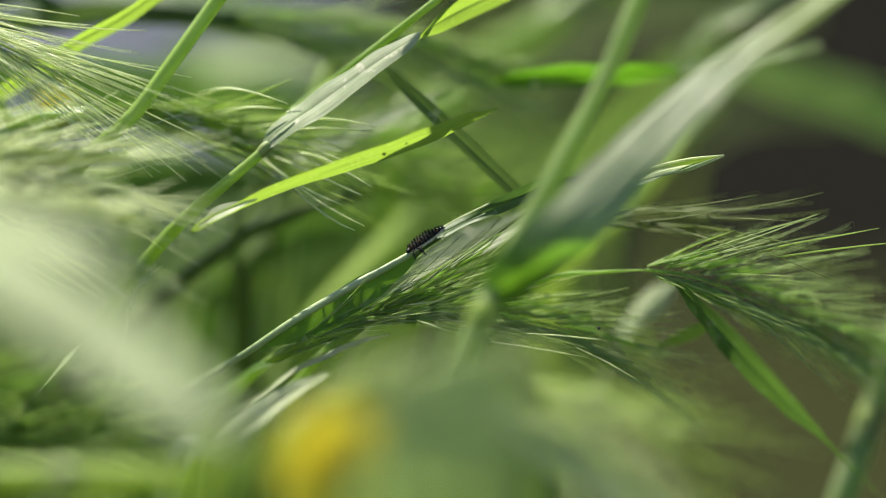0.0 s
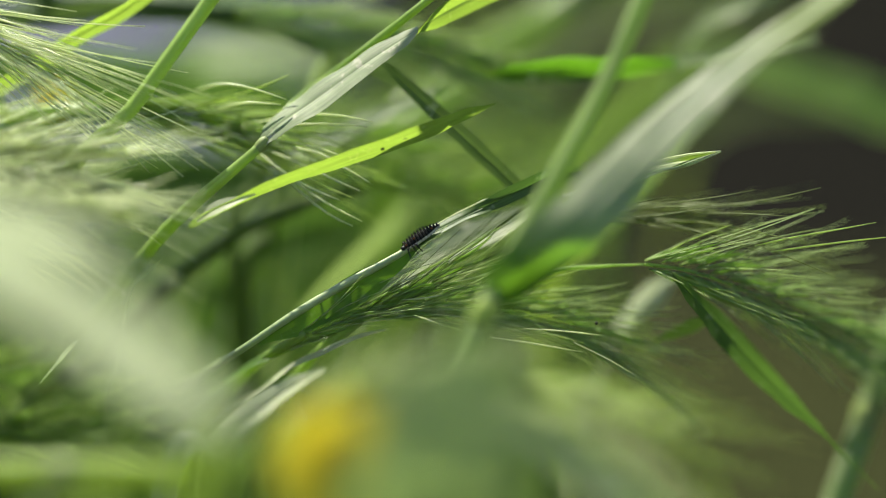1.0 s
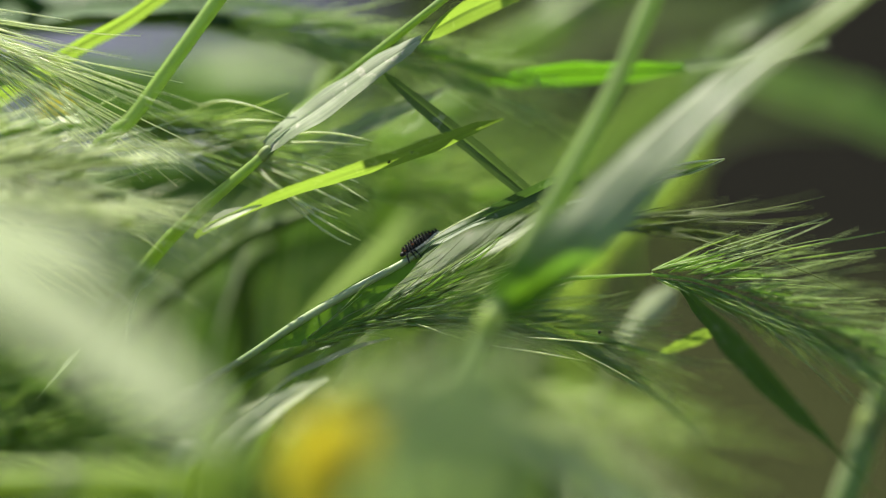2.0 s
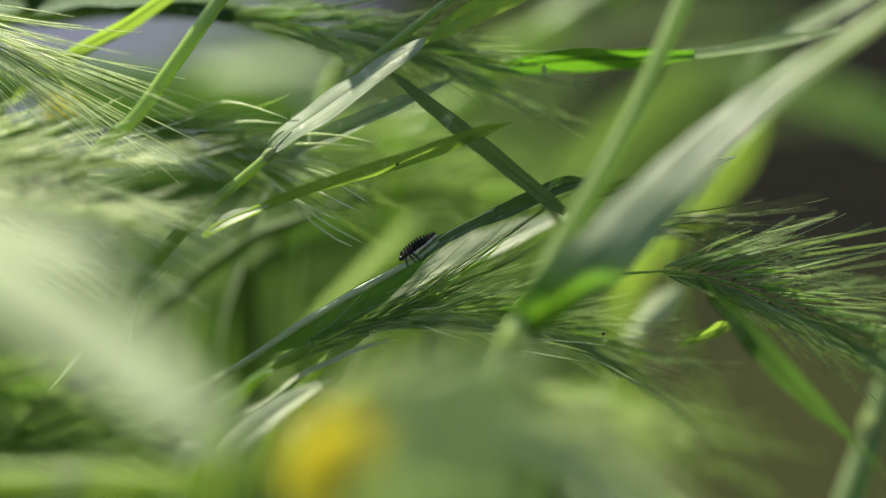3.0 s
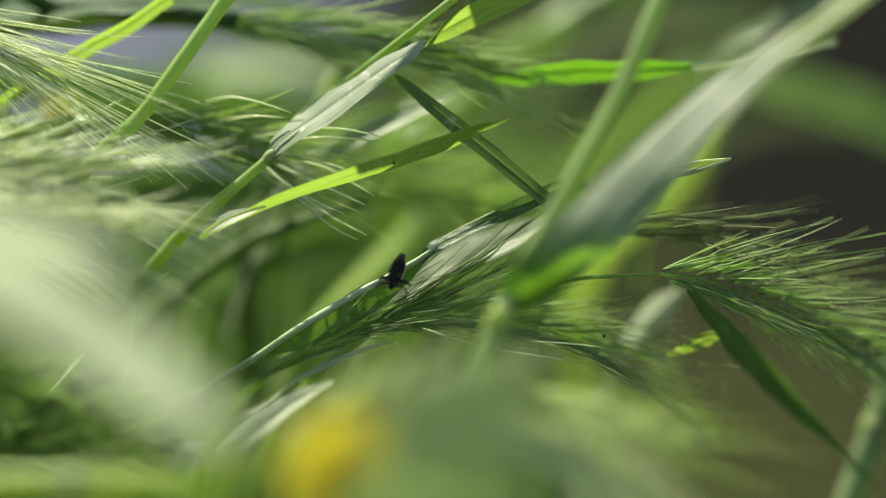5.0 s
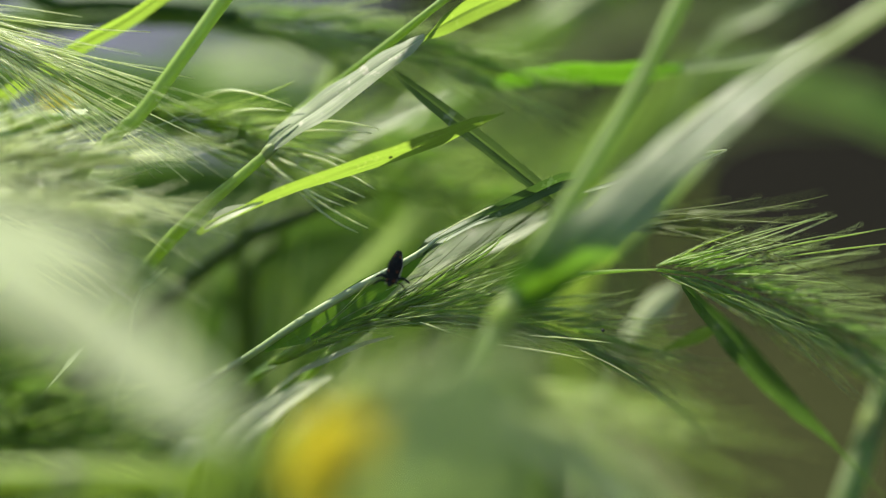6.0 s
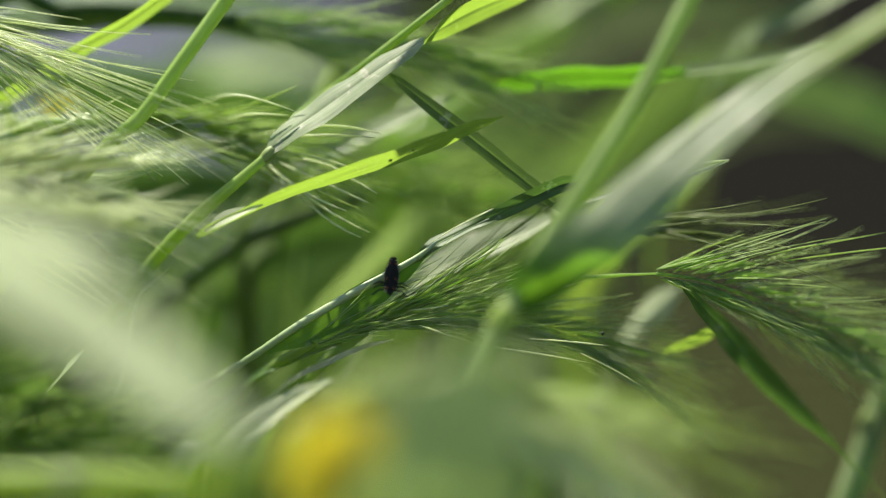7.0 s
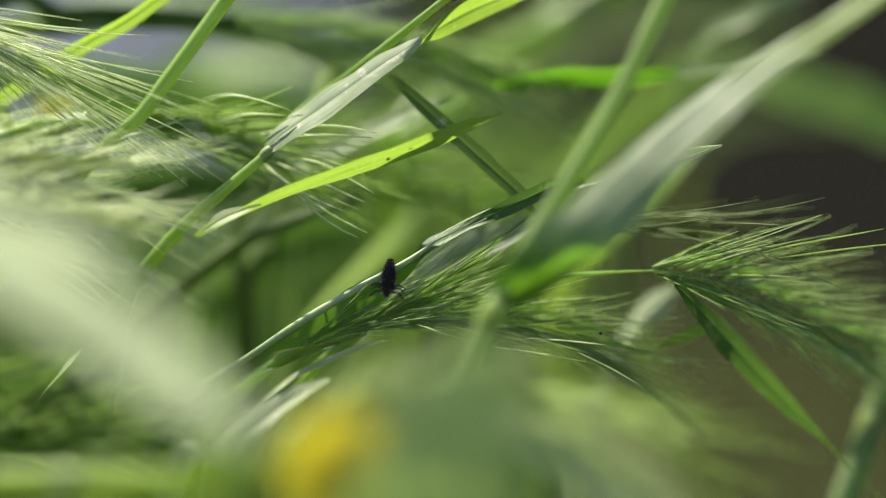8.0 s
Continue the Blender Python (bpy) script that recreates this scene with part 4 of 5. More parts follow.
blade_behind([(-0.04, 0.14, 0), (-0.05921, 0.06075, 0.13045), (-0.05447, 0.07137, 0.17717), (-0.04802, 0.07423, 0.20257), (-0.04202, 0.07364, 0.21265), (-0.03456, 0.07248, 0.21529), (-0.02646, 0.07278, 0.21614), (-0.01746, 0.07297, 0.21665)], [0.001, 0.001, 0.001, 0.003, 0.007, 0.008, 0.008, 0.003], HAZE, "pale soft blade far behind", normal=(-0.2, -0.6, 0.7))
blade_behind([(0.16, 0.1, 0), (0.11566, 0.06856, 0.09906), (0.08486, 0.04671, 0.16789), (0.07984, 0.05298, 0.20266), (0.06666, 0.05193, 0.21148), (0.0567, 0.05319, 0.21492), (0.0464, 0.05429, 0.21796), (0.03456, 0.05514, 0.22028)], [0.004, 0.004, 0.006, 0.007, 0.0085, 0.0085, 0.007, 0.002], HUSK_GREEN, "broad soft green blade behind", normal=(-0.2, -0.6, 0.75), fold=3)
stem_behind([(0.03, 0.05, 0), (0.04609, -0.00879, 0.15575), (0.05208, -0.00265, 0.17262), (0.05657, 0.0017, 0.18458), (0.06106, 0.00631, 0.19723)], [0.0018, 0.0018, 0.0017], LEAF_GREY, "dull green stem at the edge of the clump")
top_blade = blade_behind([(0.1, 0.12, 0), (0.04547, 0.05353, 0.14167), (0.02562, 0.02933, 0.19324), (0.03114, 0.02953, 0.2201), (0.0355, 0.02685, 0.23029), (0.04098, 0.02595, 0.23365), (0.0471, 0.02705, 0.23667), (0.05474, 0.02836, 0.24026)], [0.001, 0.001, 0.001, 0.0012, 0.0026, 0.003, 0.0028, 0.002], LEAF_GREY, "pale grey-green blade behind", normal=(-0.3, -0.45, 0.85))
blade_behind([(0.06, 0.14, 0), (0.0233, 0.0914, 0.10343), (0.00336, 0.06499, 0.15965), (0.01613, 0.06827, 0.18621), (0.0268, 0.06915, 0.20032), (0.03744, 0.07063, 0.21022), (0.04645, 0.07278, 0.21614)], [0.006, 0.006, 0.01, 0.013, 0.013, 0.012, 0.004], LEAF_DULL, "broad soft dark green blade far behind", normal=(0.2, -0.9, 0.1))
lime_blade = blade_behind([(0.08, 0.12, 0), (0.03622, 0.06525, 0.11445), (0.01897, 0.04367, 0.15955), (0.01498, 0.04163, 0.18317), (0.01792, 0.03814, 0.19698), (0.02301, 0.03648, 0.2041), (0.02915, 0.03863, 0.21002), (0.03488, 0.04082, 0.21602)], [0.001, 0.001, 0.002, 0.003, 0.006, 0.0095, 0.0085, 0.002], LEAF, "soft lime blade behind the broad leaf", normal=(0.2, -0.9, -0.3))
blade_behind([(0.02, 0.2, 0), (0.00723, 0.12946, 0.12182), (0.00161, 0.09841, 0.17543), (0.0095, 0.10284, 0.20222), (0.01913, 0.10101, 0.21182), (0.03182, 0.10218, 0.21503), (0.04646, 0.10251, 0.21594), (0.06305, 0.10184, 0.21411)], [0.003, 0.003, 0.004, 0.006, 0.009, 0.01, 0.01, 0.004], OLIVE, "broad soft olive blade far behind", normal=(-0.1, -0.7, 0.6), fold=4)
blade_behind([(0.12, 0.2, 0), (0.03721, 0.08990, 0.13744), (0.03972, 0.09498, 0.16601), (0.04158, 0.09300, 0.18980), (0.04646, 0.09550, 0.19668), (0.05329, 0.09650, 0.19943), (0.06110, 0.09667, 0.19989), (0.06988, 0.09617, 0.19852)], [0.001, 0.001, 0.0012, 0.002, 0.004, 0.0045, 0.004, 0.001], OLIVE, "soft olive blade against the road", normal=(-0.1, -0.7, 0.6), fold=4)
dark_blade = blade_behind([(-0.1, 0.12, 0), (-0.08764, 0.05521, 0.12662), (-0.08074, 0.01908, 0.19724), (-0.06354, 0.02002, 0.22907), (-0.04876, 0.01872, 0.23425), (-0.03818, 0.01799, 0.23519), (-0.0286, 0.01774, 0.23449), (-0.01961, 0.01695, 0.23232), (-0.01077, 0.01568, 0.22883), (-0.00475, 0.01489, 0.22667)], [0.002, 0.002, 0.00244, 0.00272, 0.00292, 0.003, 0.00292, 0.0027, 0.00222, 0.001], LEAF_DULL, "broad dark green blade behind")
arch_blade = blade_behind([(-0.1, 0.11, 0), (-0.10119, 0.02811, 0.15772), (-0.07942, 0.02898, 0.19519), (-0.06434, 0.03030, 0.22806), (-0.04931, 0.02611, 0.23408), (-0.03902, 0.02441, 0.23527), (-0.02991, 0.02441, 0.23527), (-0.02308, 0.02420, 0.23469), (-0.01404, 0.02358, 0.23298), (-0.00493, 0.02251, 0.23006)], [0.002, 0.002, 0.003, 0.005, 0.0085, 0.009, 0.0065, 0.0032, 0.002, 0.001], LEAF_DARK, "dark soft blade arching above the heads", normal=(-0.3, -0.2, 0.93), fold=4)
# added blade whose dark colour stands for the shade in the gap
blade_behind([(-0.05, 0.1, 0), (-0.04343, 0.01636, 0.15467), (-0.03668, 0.02287, 0.17841), (-0.03162, 0.02571, 0.19205), (-0.02583, 0.02602, 0.19877), (-0.01865, 0.02725, 0.20214), (-0.01068, 0.02761, 0.20312)], [0.002, 0.003, 0.003, 0.005, 0.0065, 0.006, 0.002], LEAF_DARK, "dark soft blade added to darken the gap behind", normal=(0.1, -0.9, 0.1))
blade_behind([(-0.02, 0.1, 0), (-0.03144, 0.00535, 0.16243), (-0.02672, 0.01075, 0.17873), (-0.02202, 0.01379, 0.18856), (-0.01737, 0.01599, 0.19460), (-0.01237, 0.01865, 0.19899), (-0.00737, 0.02227, 0.20307), (-0.00426, 0.02550, 0.20611)], [0.0004, 0.0004, 0.0004, 0.0007, 0.0013, 0.0021, 0.0022, 0.001], HAZE, "sunlit pale blade behind", normal=(0.1, -0.9, -0.2), fold=5)
blade_behind([(-0.01, 0.08, 0), (-0.02469, 0.01017, 0.16690), (-0.02202, 0.01400, 0.18914), (-0.01883, 0.01505, 0.21247), (-0.01742, 0.01649, 0.22227), (-0.01564, 0.01706, 0.22677), (-0.01362, 0.01859, 0.23099)], [0.0003, 0.0003, 0.0003, 0.0004, 0.0016, 0.0024, 0.0006], LEAF_PALE, "short pale blade behind")
grey_blade = blade_behind([(-0.03, 0.09, 0), (-0.03055, 0.02868, 0.14212), (-0.03074, 0.00797, 0.19011), (-0.02427, 0.00335, 0.2125), (-0.01931, -0.00151, 0.22253), (-0.01357, -0.00242, 0.22589), (-0.00797, -0.00151, 0.22839), (-0.00308, -0.00079, 0.23036), (0.00112, 0.0009, 0.23207)], [0.002, 0.002, 0.002, 0.0022, 0.0030, 0.0034, 0.0030, 0.0020, 0.0003], LEAF_BLOOM, "grey blade behind the twisted leaf", normal=(-0.3, -0.45, 0.85))
stem_behind([(-0.06, 0.06, 0), (-0.06037, 0.00268, 0.16387), (-0.04338, 0.00293, 0.19379), (-0.02811, 0.00374, 0.20772), (-0.02071, 0.00405, 0.21149), (-0.01196, 0.00517, 0.21458)], [0.0012, 0.0012, 0.001, 0.0006], LEAF_DULL, "soft green stem behind")
spike_behind([(0.03, 0.1, 0), (0.00287, 0.01376, 0.16507), (0.00598, 0.01393, 0.17725), (0.01062, 0.01398, 0.18323)], [(0.01062, 0.01398, 0.18323), (0.0183, 0.01162, 0.18258), (0.02528, 0.01096, 0.18076), (0.03226, 0.01003, 0.17821)], "pale yellow-green barley head far behind", 41, HUSK_PALE)
spike_behind([(0.02, 0.1, 0), (-0.00189, 0.01555, 0.18168), (0.00893, 0.01743, 0.20439), (0.01151, 0.00789, 0.21327), (0.01605, -0.00261, 0.21366)], [(0.01605, -0.00261, 0.21366), (0.02205, -0.00299, 0.21409), (0.02802, -0.00351, 0.21412), (0.03404, -0.00375, 0.21346)], "soft barley head behind the big one", 42, OLIVE, 0.015, 0.0026, 6, OLIVE)
spike_behind([(-0.02, 0.09, 0), (-0.02626, 0.01555, 0.18168), (-0.02341, 0.01743, 0.20439), (-0.01688, 0.01332, 0.21066), (-0.0107, 0.01004, 0.21334)], [(-0.0107, 0.01004, 0.21334), (-0.00548, 0.00922, 0.214), (-0.00029, 0.00814, 0.21397), (0.00487, 0.00784, 0.21314)], "dark soft barley head behind", 43, HUSK_GREEN, 0.010)
stem_behind([(0.03, 0.12, 0), (-0.00715, 0.04335, 0.18789), (0.00302, 0.0487, 0.21722), (0.01286, 0.04641, 0.22553), (0.02028, 0.0481, 0.23018), (0.02769, 0.04979, 0.23483)], [0.002, 0.0022, 0.0022], CULM, "soft yellow-green stem behind")
blade_behind([(-0.06, 0.05, 0), (-0.05122, 0.02358, 0.09914), (-0.04497, 0.00479, 0.16966), (-0.02728, -0.00985, 0.19377), (-0.01987, -0.01213, 0.1992), (-0.01561, -0.01253, 0.20104), (-0.01073, -0.012, 0.20248)], [0.001, 0.001, 0.00116, 0.00132, 0.00136, 0.00108, 0.0002], LEAF, "thin lime blade below the stem", normal=(-0.25, -0.35, 0.9), fold=6)
blade_behind([(-0.05, 0.04, 0), (-0.0426, 0.01952, 0.09868), (-0.03727, 0.00479, 0.16966), (-0.02151, -0.01077, 0.19418), (-0.01416, -0.01393, 0.20012), (-0.00999, -0.01331, 0.20181), (-0.00655, -0.0121, 0.20221)], [0.0008, 0.0008, 0.00096, 0.00112, 0.00112, 0.00084, 0.0002], STRAW, "thin whitish blade below the stem", normal=(-0.25, -0.35, 0.9), fold=6)
spike_behind([(-0.13, 0.01, 0), (-0.09108, -0.00298, 0.20096), (-0.08474, -0.00092, 0.21246), (-0.07865, -0.00040, 0.21682)], [(-0.07865, -0.00040, 0.21682), (-0.07009, 0.00004, 0.21802), (-0.06154, 0.00004, 0.21802), (-0.05312, -0.00023, 0.21729), (-0.04670, -0.00067, 0.21608)], "pale barley head among the crowded heads", 48, HUSK_STRAW, 0.011, 0.0013, 12, AWN_PALE)
blade_behind([(-0.13, 0.04, 0), (-0.10103, 0.01837, 0.14752), (-0.09271, 0.01216, 0.18991), (-0.0817, 0.01178, 0.20641), (-0.06938, 0.00979, 0.21264), (-0.05487, 0.00827, 0.21432), (-0.04307, 0.00759, 0.21244), (-0.03422, 0.00613, 0.20843)], [0.002, 0.002, 0.00367, 0.00533, 0.00675, 0.007, 0.00517, 0.001], LEAF_PALE, "pale green blade behind the crowded heads", normal=(-0.3, -0.5, 0.8))
spike_behind([(-0.1, 0.03, 0), (-0.08609, 0.0012, 0.17149), (-0.07812, 0.00221, 0.18598), (-0.07161, 0.00171, 0.19044)], [(-0.07161, 0.00171, 0.19044), (-0.06395, 0.00069, 0.19056), (-0.05634, -0.00068, 0.18972), (-0.04897, -0.00134, 0.18791)], "dark green barley head low in the clump", 44, HUSK_GREEN, 0.012, 0.002)
spike_behind([(-0.1, 0.02, 0), (-0.08111, -0.00495, 0.1663), (-0.07256, -0.00497, 0.17794), (-0.06593, -0.00593, 0.18408)], [(-0.06593, -0.00593, 0.18408), (-0.05987, -0.00649, 0.18547), (-0.05313, -0.0072, 0.18644), (-0.04662, -0.0073, 0.18617)], "small green barley head low in the clump", 45, HUSK_GREEN, 0.010, 0.002)
blade_behind([(-0.01, 0.03, 0), (-0.01731, 0.00568, 0.16920), (-0.01372, 0.00207, 0.18850), (-0.00901, -0.00112, 0.20021), (-0.00387, -0.00312, 0.20641), (0.00186, -0.00251, 0.20954), (0.00757, -0.00168, 0.21182), (0.01331, -0.00043, 0.21381)], [0.001, 0.001, 0.001, 0.0016, 0.0044, 0.0056, 0.0050, 0.002], LEAF_BLOOM, "grey-white blade behind the dark awns", normal=(-0.35, -0.4, 0.84))
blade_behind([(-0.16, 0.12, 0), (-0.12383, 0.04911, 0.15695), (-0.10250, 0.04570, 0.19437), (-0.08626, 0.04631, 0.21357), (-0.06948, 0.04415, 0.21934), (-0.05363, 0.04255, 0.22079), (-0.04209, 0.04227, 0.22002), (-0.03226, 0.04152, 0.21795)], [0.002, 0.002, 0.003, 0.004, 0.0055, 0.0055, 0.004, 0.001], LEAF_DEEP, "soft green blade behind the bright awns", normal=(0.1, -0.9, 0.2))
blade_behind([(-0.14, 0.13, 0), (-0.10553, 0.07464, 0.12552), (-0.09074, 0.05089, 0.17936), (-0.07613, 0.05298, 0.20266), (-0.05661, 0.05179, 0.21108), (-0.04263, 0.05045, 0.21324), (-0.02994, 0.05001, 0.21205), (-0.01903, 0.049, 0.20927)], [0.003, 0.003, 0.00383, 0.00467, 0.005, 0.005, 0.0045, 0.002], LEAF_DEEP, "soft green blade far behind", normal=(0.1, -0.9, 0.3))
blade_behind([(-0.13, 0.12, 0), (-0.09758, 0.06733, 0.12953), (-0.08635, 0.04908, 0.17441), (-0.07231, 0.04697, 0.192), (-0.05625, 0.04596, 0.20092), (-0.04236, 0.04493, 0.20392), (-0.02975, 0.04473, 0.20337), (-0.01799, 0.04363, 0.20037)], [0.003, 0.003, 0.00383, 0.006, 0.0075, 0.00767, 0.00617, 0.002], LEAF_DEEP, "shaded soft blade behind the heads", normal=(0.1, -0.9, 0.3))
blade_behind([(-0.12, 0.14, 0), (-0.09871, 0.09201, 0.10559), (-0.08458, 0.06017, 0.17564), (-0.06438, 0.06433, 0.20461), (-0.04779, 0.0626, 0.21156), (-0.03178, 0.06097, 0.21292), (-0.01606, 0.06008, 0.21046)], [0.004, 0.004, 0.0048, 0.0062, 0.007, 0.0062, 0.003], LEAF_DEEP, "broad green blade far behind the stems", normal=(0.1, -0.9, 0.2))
spike_behind([(-0.03, 0.1, 0), (-0.02862, 0.01716, 0.18611), (-0.02477, 0.0179, 0.21153), (-0.02141, 0.01585, 0.2176)], [(-0.02141, 0.01585, 0.2176), (-0.01527, 0.01424, 0.21903), (-0.00925, 0.01313, 0.21891), (-0.00327, 0.01162, 0.21766)], "soft green barley head behind the lime blade", 46, HUSK_GREEN, 0.011, 0.0026)
blade_behind([(-0.12, 0.04, 0), (-0.06559, -0.00140, 0.16436), (-0.05769, -0.00708, 0.18383), (-0.04964, -0.01646, 0.19609), (-0.04696, -0.01786, 0.19955), (-0.04528, -0.01817, 0.20162), (-0.04369, -0.01809, 0.20328)], [0.0002, 0.0002, 0.0002, 0.0002, 0.0005, 0.0011, 0.0002], LEAF_PALE, "small pale blade tip low in the clump", normal=(-0.25, -0.4, 0.88), fold=6)
blade_behind([(-0.053, 0.018, 0), (-0.04316, -0.01156, 0.17154), (-0.03995, -0.01140, 0.19829), (-0.03790, -0.01131, 0.20729), (-0.03609, -0.01163, 0.20934), (-0.03409, -0.01149, 0.21121)], [0.0002, 0.0002, 0.0003, 0.0006, 0.0011, 0.0002], LEAF_PALE, "small pale-green blade tip behind the straw blade", normal=(-0.25, -0.4, 0.88), fold=6)


# ---- the crowd of grass further back ----
def grass_crowd(name, count, near, far, left, right, heights, mat, label, seed, widths=(0.003, 0.007)):
    rng = random.Random(seed)
    verts, faces, uvs = [], [], []
    for _ in range(count):
        y = rng.uniform(near, far)
        reach = y + 0.25
        x = rng.uniform(left, right) * reach
        h = rng.uniform(*heights)
        a = rng.gauss(0.2, 0.7) + (math.pi if rng.random() < 0.25 else 0)
        lean = rng.uniform(0.6, 1.7) * h
        dx, dy = math.cos(a) * lean, abs(math.sin(a)) * lean * 0.5
        dx = min(dx, 0.09 * reach - x)
        path = glide([(x, y, 0), (x + dx * 0.15, y + dy * 0.15, h * 0.5), (x + dx * 0.5, y + dy * 0.5, h * 0.9), (x + dx, y + dy, h * rng.uniform(0.7, 1.0))], 10)
        w = rng.uniform(*widths)
        v, f, u = blade_data(path, [w * 0.6, w, w * 0.8, 0.0003], (rng.uniform(-0.6, 0.6), -0.8, rng.uniform(-0.2, 0.7)), (rng.uniform(-40, 40), rng.uniform(-40, 40)), 18, 0, 0.02, rng.randrange(999))
        off = len(verts)
        verts += v
        uvs += u
        faces += [tuple(q + off for q in g) for g in f]
    ob = new(name, mesh_of(name, verts, faces, uvs, mat))
    return tagged(ob, label, "grass", kind="stuff")


grass_crowd("meadow_grass", 14, 0.03, 0.16, -0.24, 0.04, (0.12, 0.25), LEAF, "crowd of sunlit green grass blades behind", 3, (0.002, 0.005))
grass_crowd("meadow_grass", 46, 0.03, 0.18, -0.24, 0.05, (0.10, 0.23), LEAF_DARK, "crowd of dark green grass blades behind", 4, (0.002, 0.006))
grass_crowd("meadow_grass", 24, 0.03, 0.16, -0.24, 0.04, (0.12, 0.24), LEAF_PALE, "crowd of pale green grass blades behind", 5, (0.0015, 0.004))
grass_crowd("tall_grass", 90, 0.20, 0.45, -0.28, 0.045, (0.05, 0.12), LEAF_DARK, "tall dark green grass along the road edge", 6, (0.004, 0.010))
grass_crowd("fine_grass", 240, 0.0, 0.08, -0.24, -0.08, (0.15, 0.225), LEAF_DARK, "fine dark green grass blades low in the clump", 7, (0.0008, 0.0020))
grass_crowd("fine_grass", 40, 0.0, 0.07, -0.24, -0.05, (0.15, 0.23), CULM, "fine light green grass stalks low in the clump", 8, (0.0005, 0.0010))


# ---- the ladybird larva ----
def ellipsoid(c, r, rings=8, sides=12):
    verts, faces, uvs = [], [], []
    path = [Vector((c[0] + r[0] * math.cos(math.pi * (1 - k / rings)), c[1], c[2])) for k in range(rings + 1)]
    for k, q in enumerate(path):
        s = max(0.05, math.sin(math.pi * k / rings))
        for j in range(sides):
            a = 2 * math.pi * j / sides
            verts.append(q + Vector((0, math.cos(a) * r[1] * s, math.sin(a) * r[2] * s)))
            uvs.append((j / sides, k / rings))
    for k in range(rings):
        for j in range(sides):
            a, b = k * sides + j, k * sides + (j + 1) % sides
            faces.append((a, b, b + sides, a + sides))
    faces.append(tuple(range(sides - 1, -1, -1)))
    faces.append(tuple(range(rings * sides, (rings + 1) * sides)))
    return verts, faces, uvs


def joined(pieces):
    verts, faces, uvs = [], [], []
    for v, f, u in pieces:
        off = len(verts)
        verts += v
        uvs += u
        faces += [tuple(q + off for q in g) for g in f]
    return verts, faces, uvs


def spine(at, way, length, radius):
    at, way = Vector(at), Vector(way).normalized()
    return tube_data([at + way * (length * k / 3) for k in range(4)], [radius, radius * 0.6, radius * 0.15], 5)


def ladybird_larva():
    """Head towards +x, back towards +z; 5.4 mm long."""
    root = tagged(new("ladybird_larva"), "black spiny ladybird larva with orange spots and pale sides", "insect")
    root.empty_display_size = 0.003
    mm = 0.001
    part_of("head", mesh_of("head", *ellipsoid((2.45 * mm, 0, -0.02 * mm), (0.36 * mm, 0.34 * mm, 0.30 * mm)), SHELL), root, "small shiny black head")
    count = 12
    for s in range(count):
        f = s / (count - 1)
        x = 2.0 - 4.5 * f
        wide = (0.44 + 0.42 * math.sin(math.pi * min(1, f * 0.86 + 0.12)) ** 0.8) * (1 - 0.45 * max(0, f - 0.6) / 0.4)
        tall = wide * 0.80
        arch = 0.14 * math.sin(math.pi * f) + (0.22 * (f - 0.8) if f > 0.8 else 0)
        spines = []
        for side in (-1, 1):
            for angle, size in ((22, 0.9), (48, 1.0), (76, 1.1)):
                a = radians(angle)
                y, z = side * wide * math.cos(a) * 0.93, tall * math.sin(a) * 0.93 + arch
                for turn in (-0.5, 0.0, 0.5):
                    spines.append(spine((x * mm, y * mm, z * mm), (turn - 0.15, side * math.cos(a), math.sin(a)), 0.30 * size * mm, 0.07 * mm))
        name = "thorax_segment" if s < 3 else "abdomen_segment"
        seg = part_of(name, mesh_of(name, *ellipsoid((x * mm, 0, arch * mm), (0.29 * mm, wide * mm, tall * mm), 8, 16), SHELL), root)
        for shape in spines:
            part_of("spine", mesh_of("spine", *shape, SHELL), seg)
        for side in (-1, 1):
            if s in (0, 3, 9):
                part_of("spot", mesh_of("spot", *ellipsoid((x * mm, side * wide * 0.66 * mm, (arch + tall * 0.70) * mm), (0.16 * mm, 0.16 * mm, 0.13 * mm), 6, 8), ORANGE), seg, "orange wart")
            part_of("side_wart", mesh_of("side_wart", *ellipsoid((x * mm, side * wide * 0.90 * mm, (arch - tall * 0.38) * mm), (0.24 * mm, 0.17 * mm, 0.20 * mm), 6, 8), CREAM), seg, "cream-white wart along the side")
    legs = []
    for k, x in enumerate((1.9, 1.5, 1.1)):
        for side in (-1, 1):
            reach = 0.5 - 0.5 * k
            hip = Vector((0, 0, 0))
            knee = Vector(((reach * 0.45) * mm, side * 0.95 * mm, 0.22 * mm))
            foot = Vector((reach * mm, side * 1.65 * mm, -0.66 * mm))
            pieces = [tube_data([hip.lerp(knee, i / 5) for i in range(6)], [0.14 * mm, 0.14 * mm, 0.11 * mm], 7),
                      tube_data([knee.lerp(foot, i / 5) for i in range(6)], [0.11 * mm, 0.10 * mm, 0.07 * mm], 7)]
            leg = part_of("leg", mesh_of("leg", *joined(pieces), SHELL), root, "thin black leg")
            leg.location = (x * mm, side * 0.42 * mm, -0.15 * mm)
            legs.append((leg, Vector(leg.location), k, side))
    return root, legs


larva, larva_legs = ladybird_larva()


# ---- what moves: the grass in the wind, the larva on its way ----
def sway(ob, pivot, rows):
    """rows: seconds, millimetres to the right, up and away from the lens, and degrees of turn (clockwise) about the pivot."""
    rest = Matrix.Translation(ob.location)
    c = Matrix.Translation(pivot)
    walk(ob, [(t, Matrix.Translation((RIGHT * r + UP * u + AWAY * a) / 1000) @ c @ Matrix.Rotation(radians(turn), 4, AWAY) @ c.inverted() @ rest)
              for t, r, u, a, turn in rows])


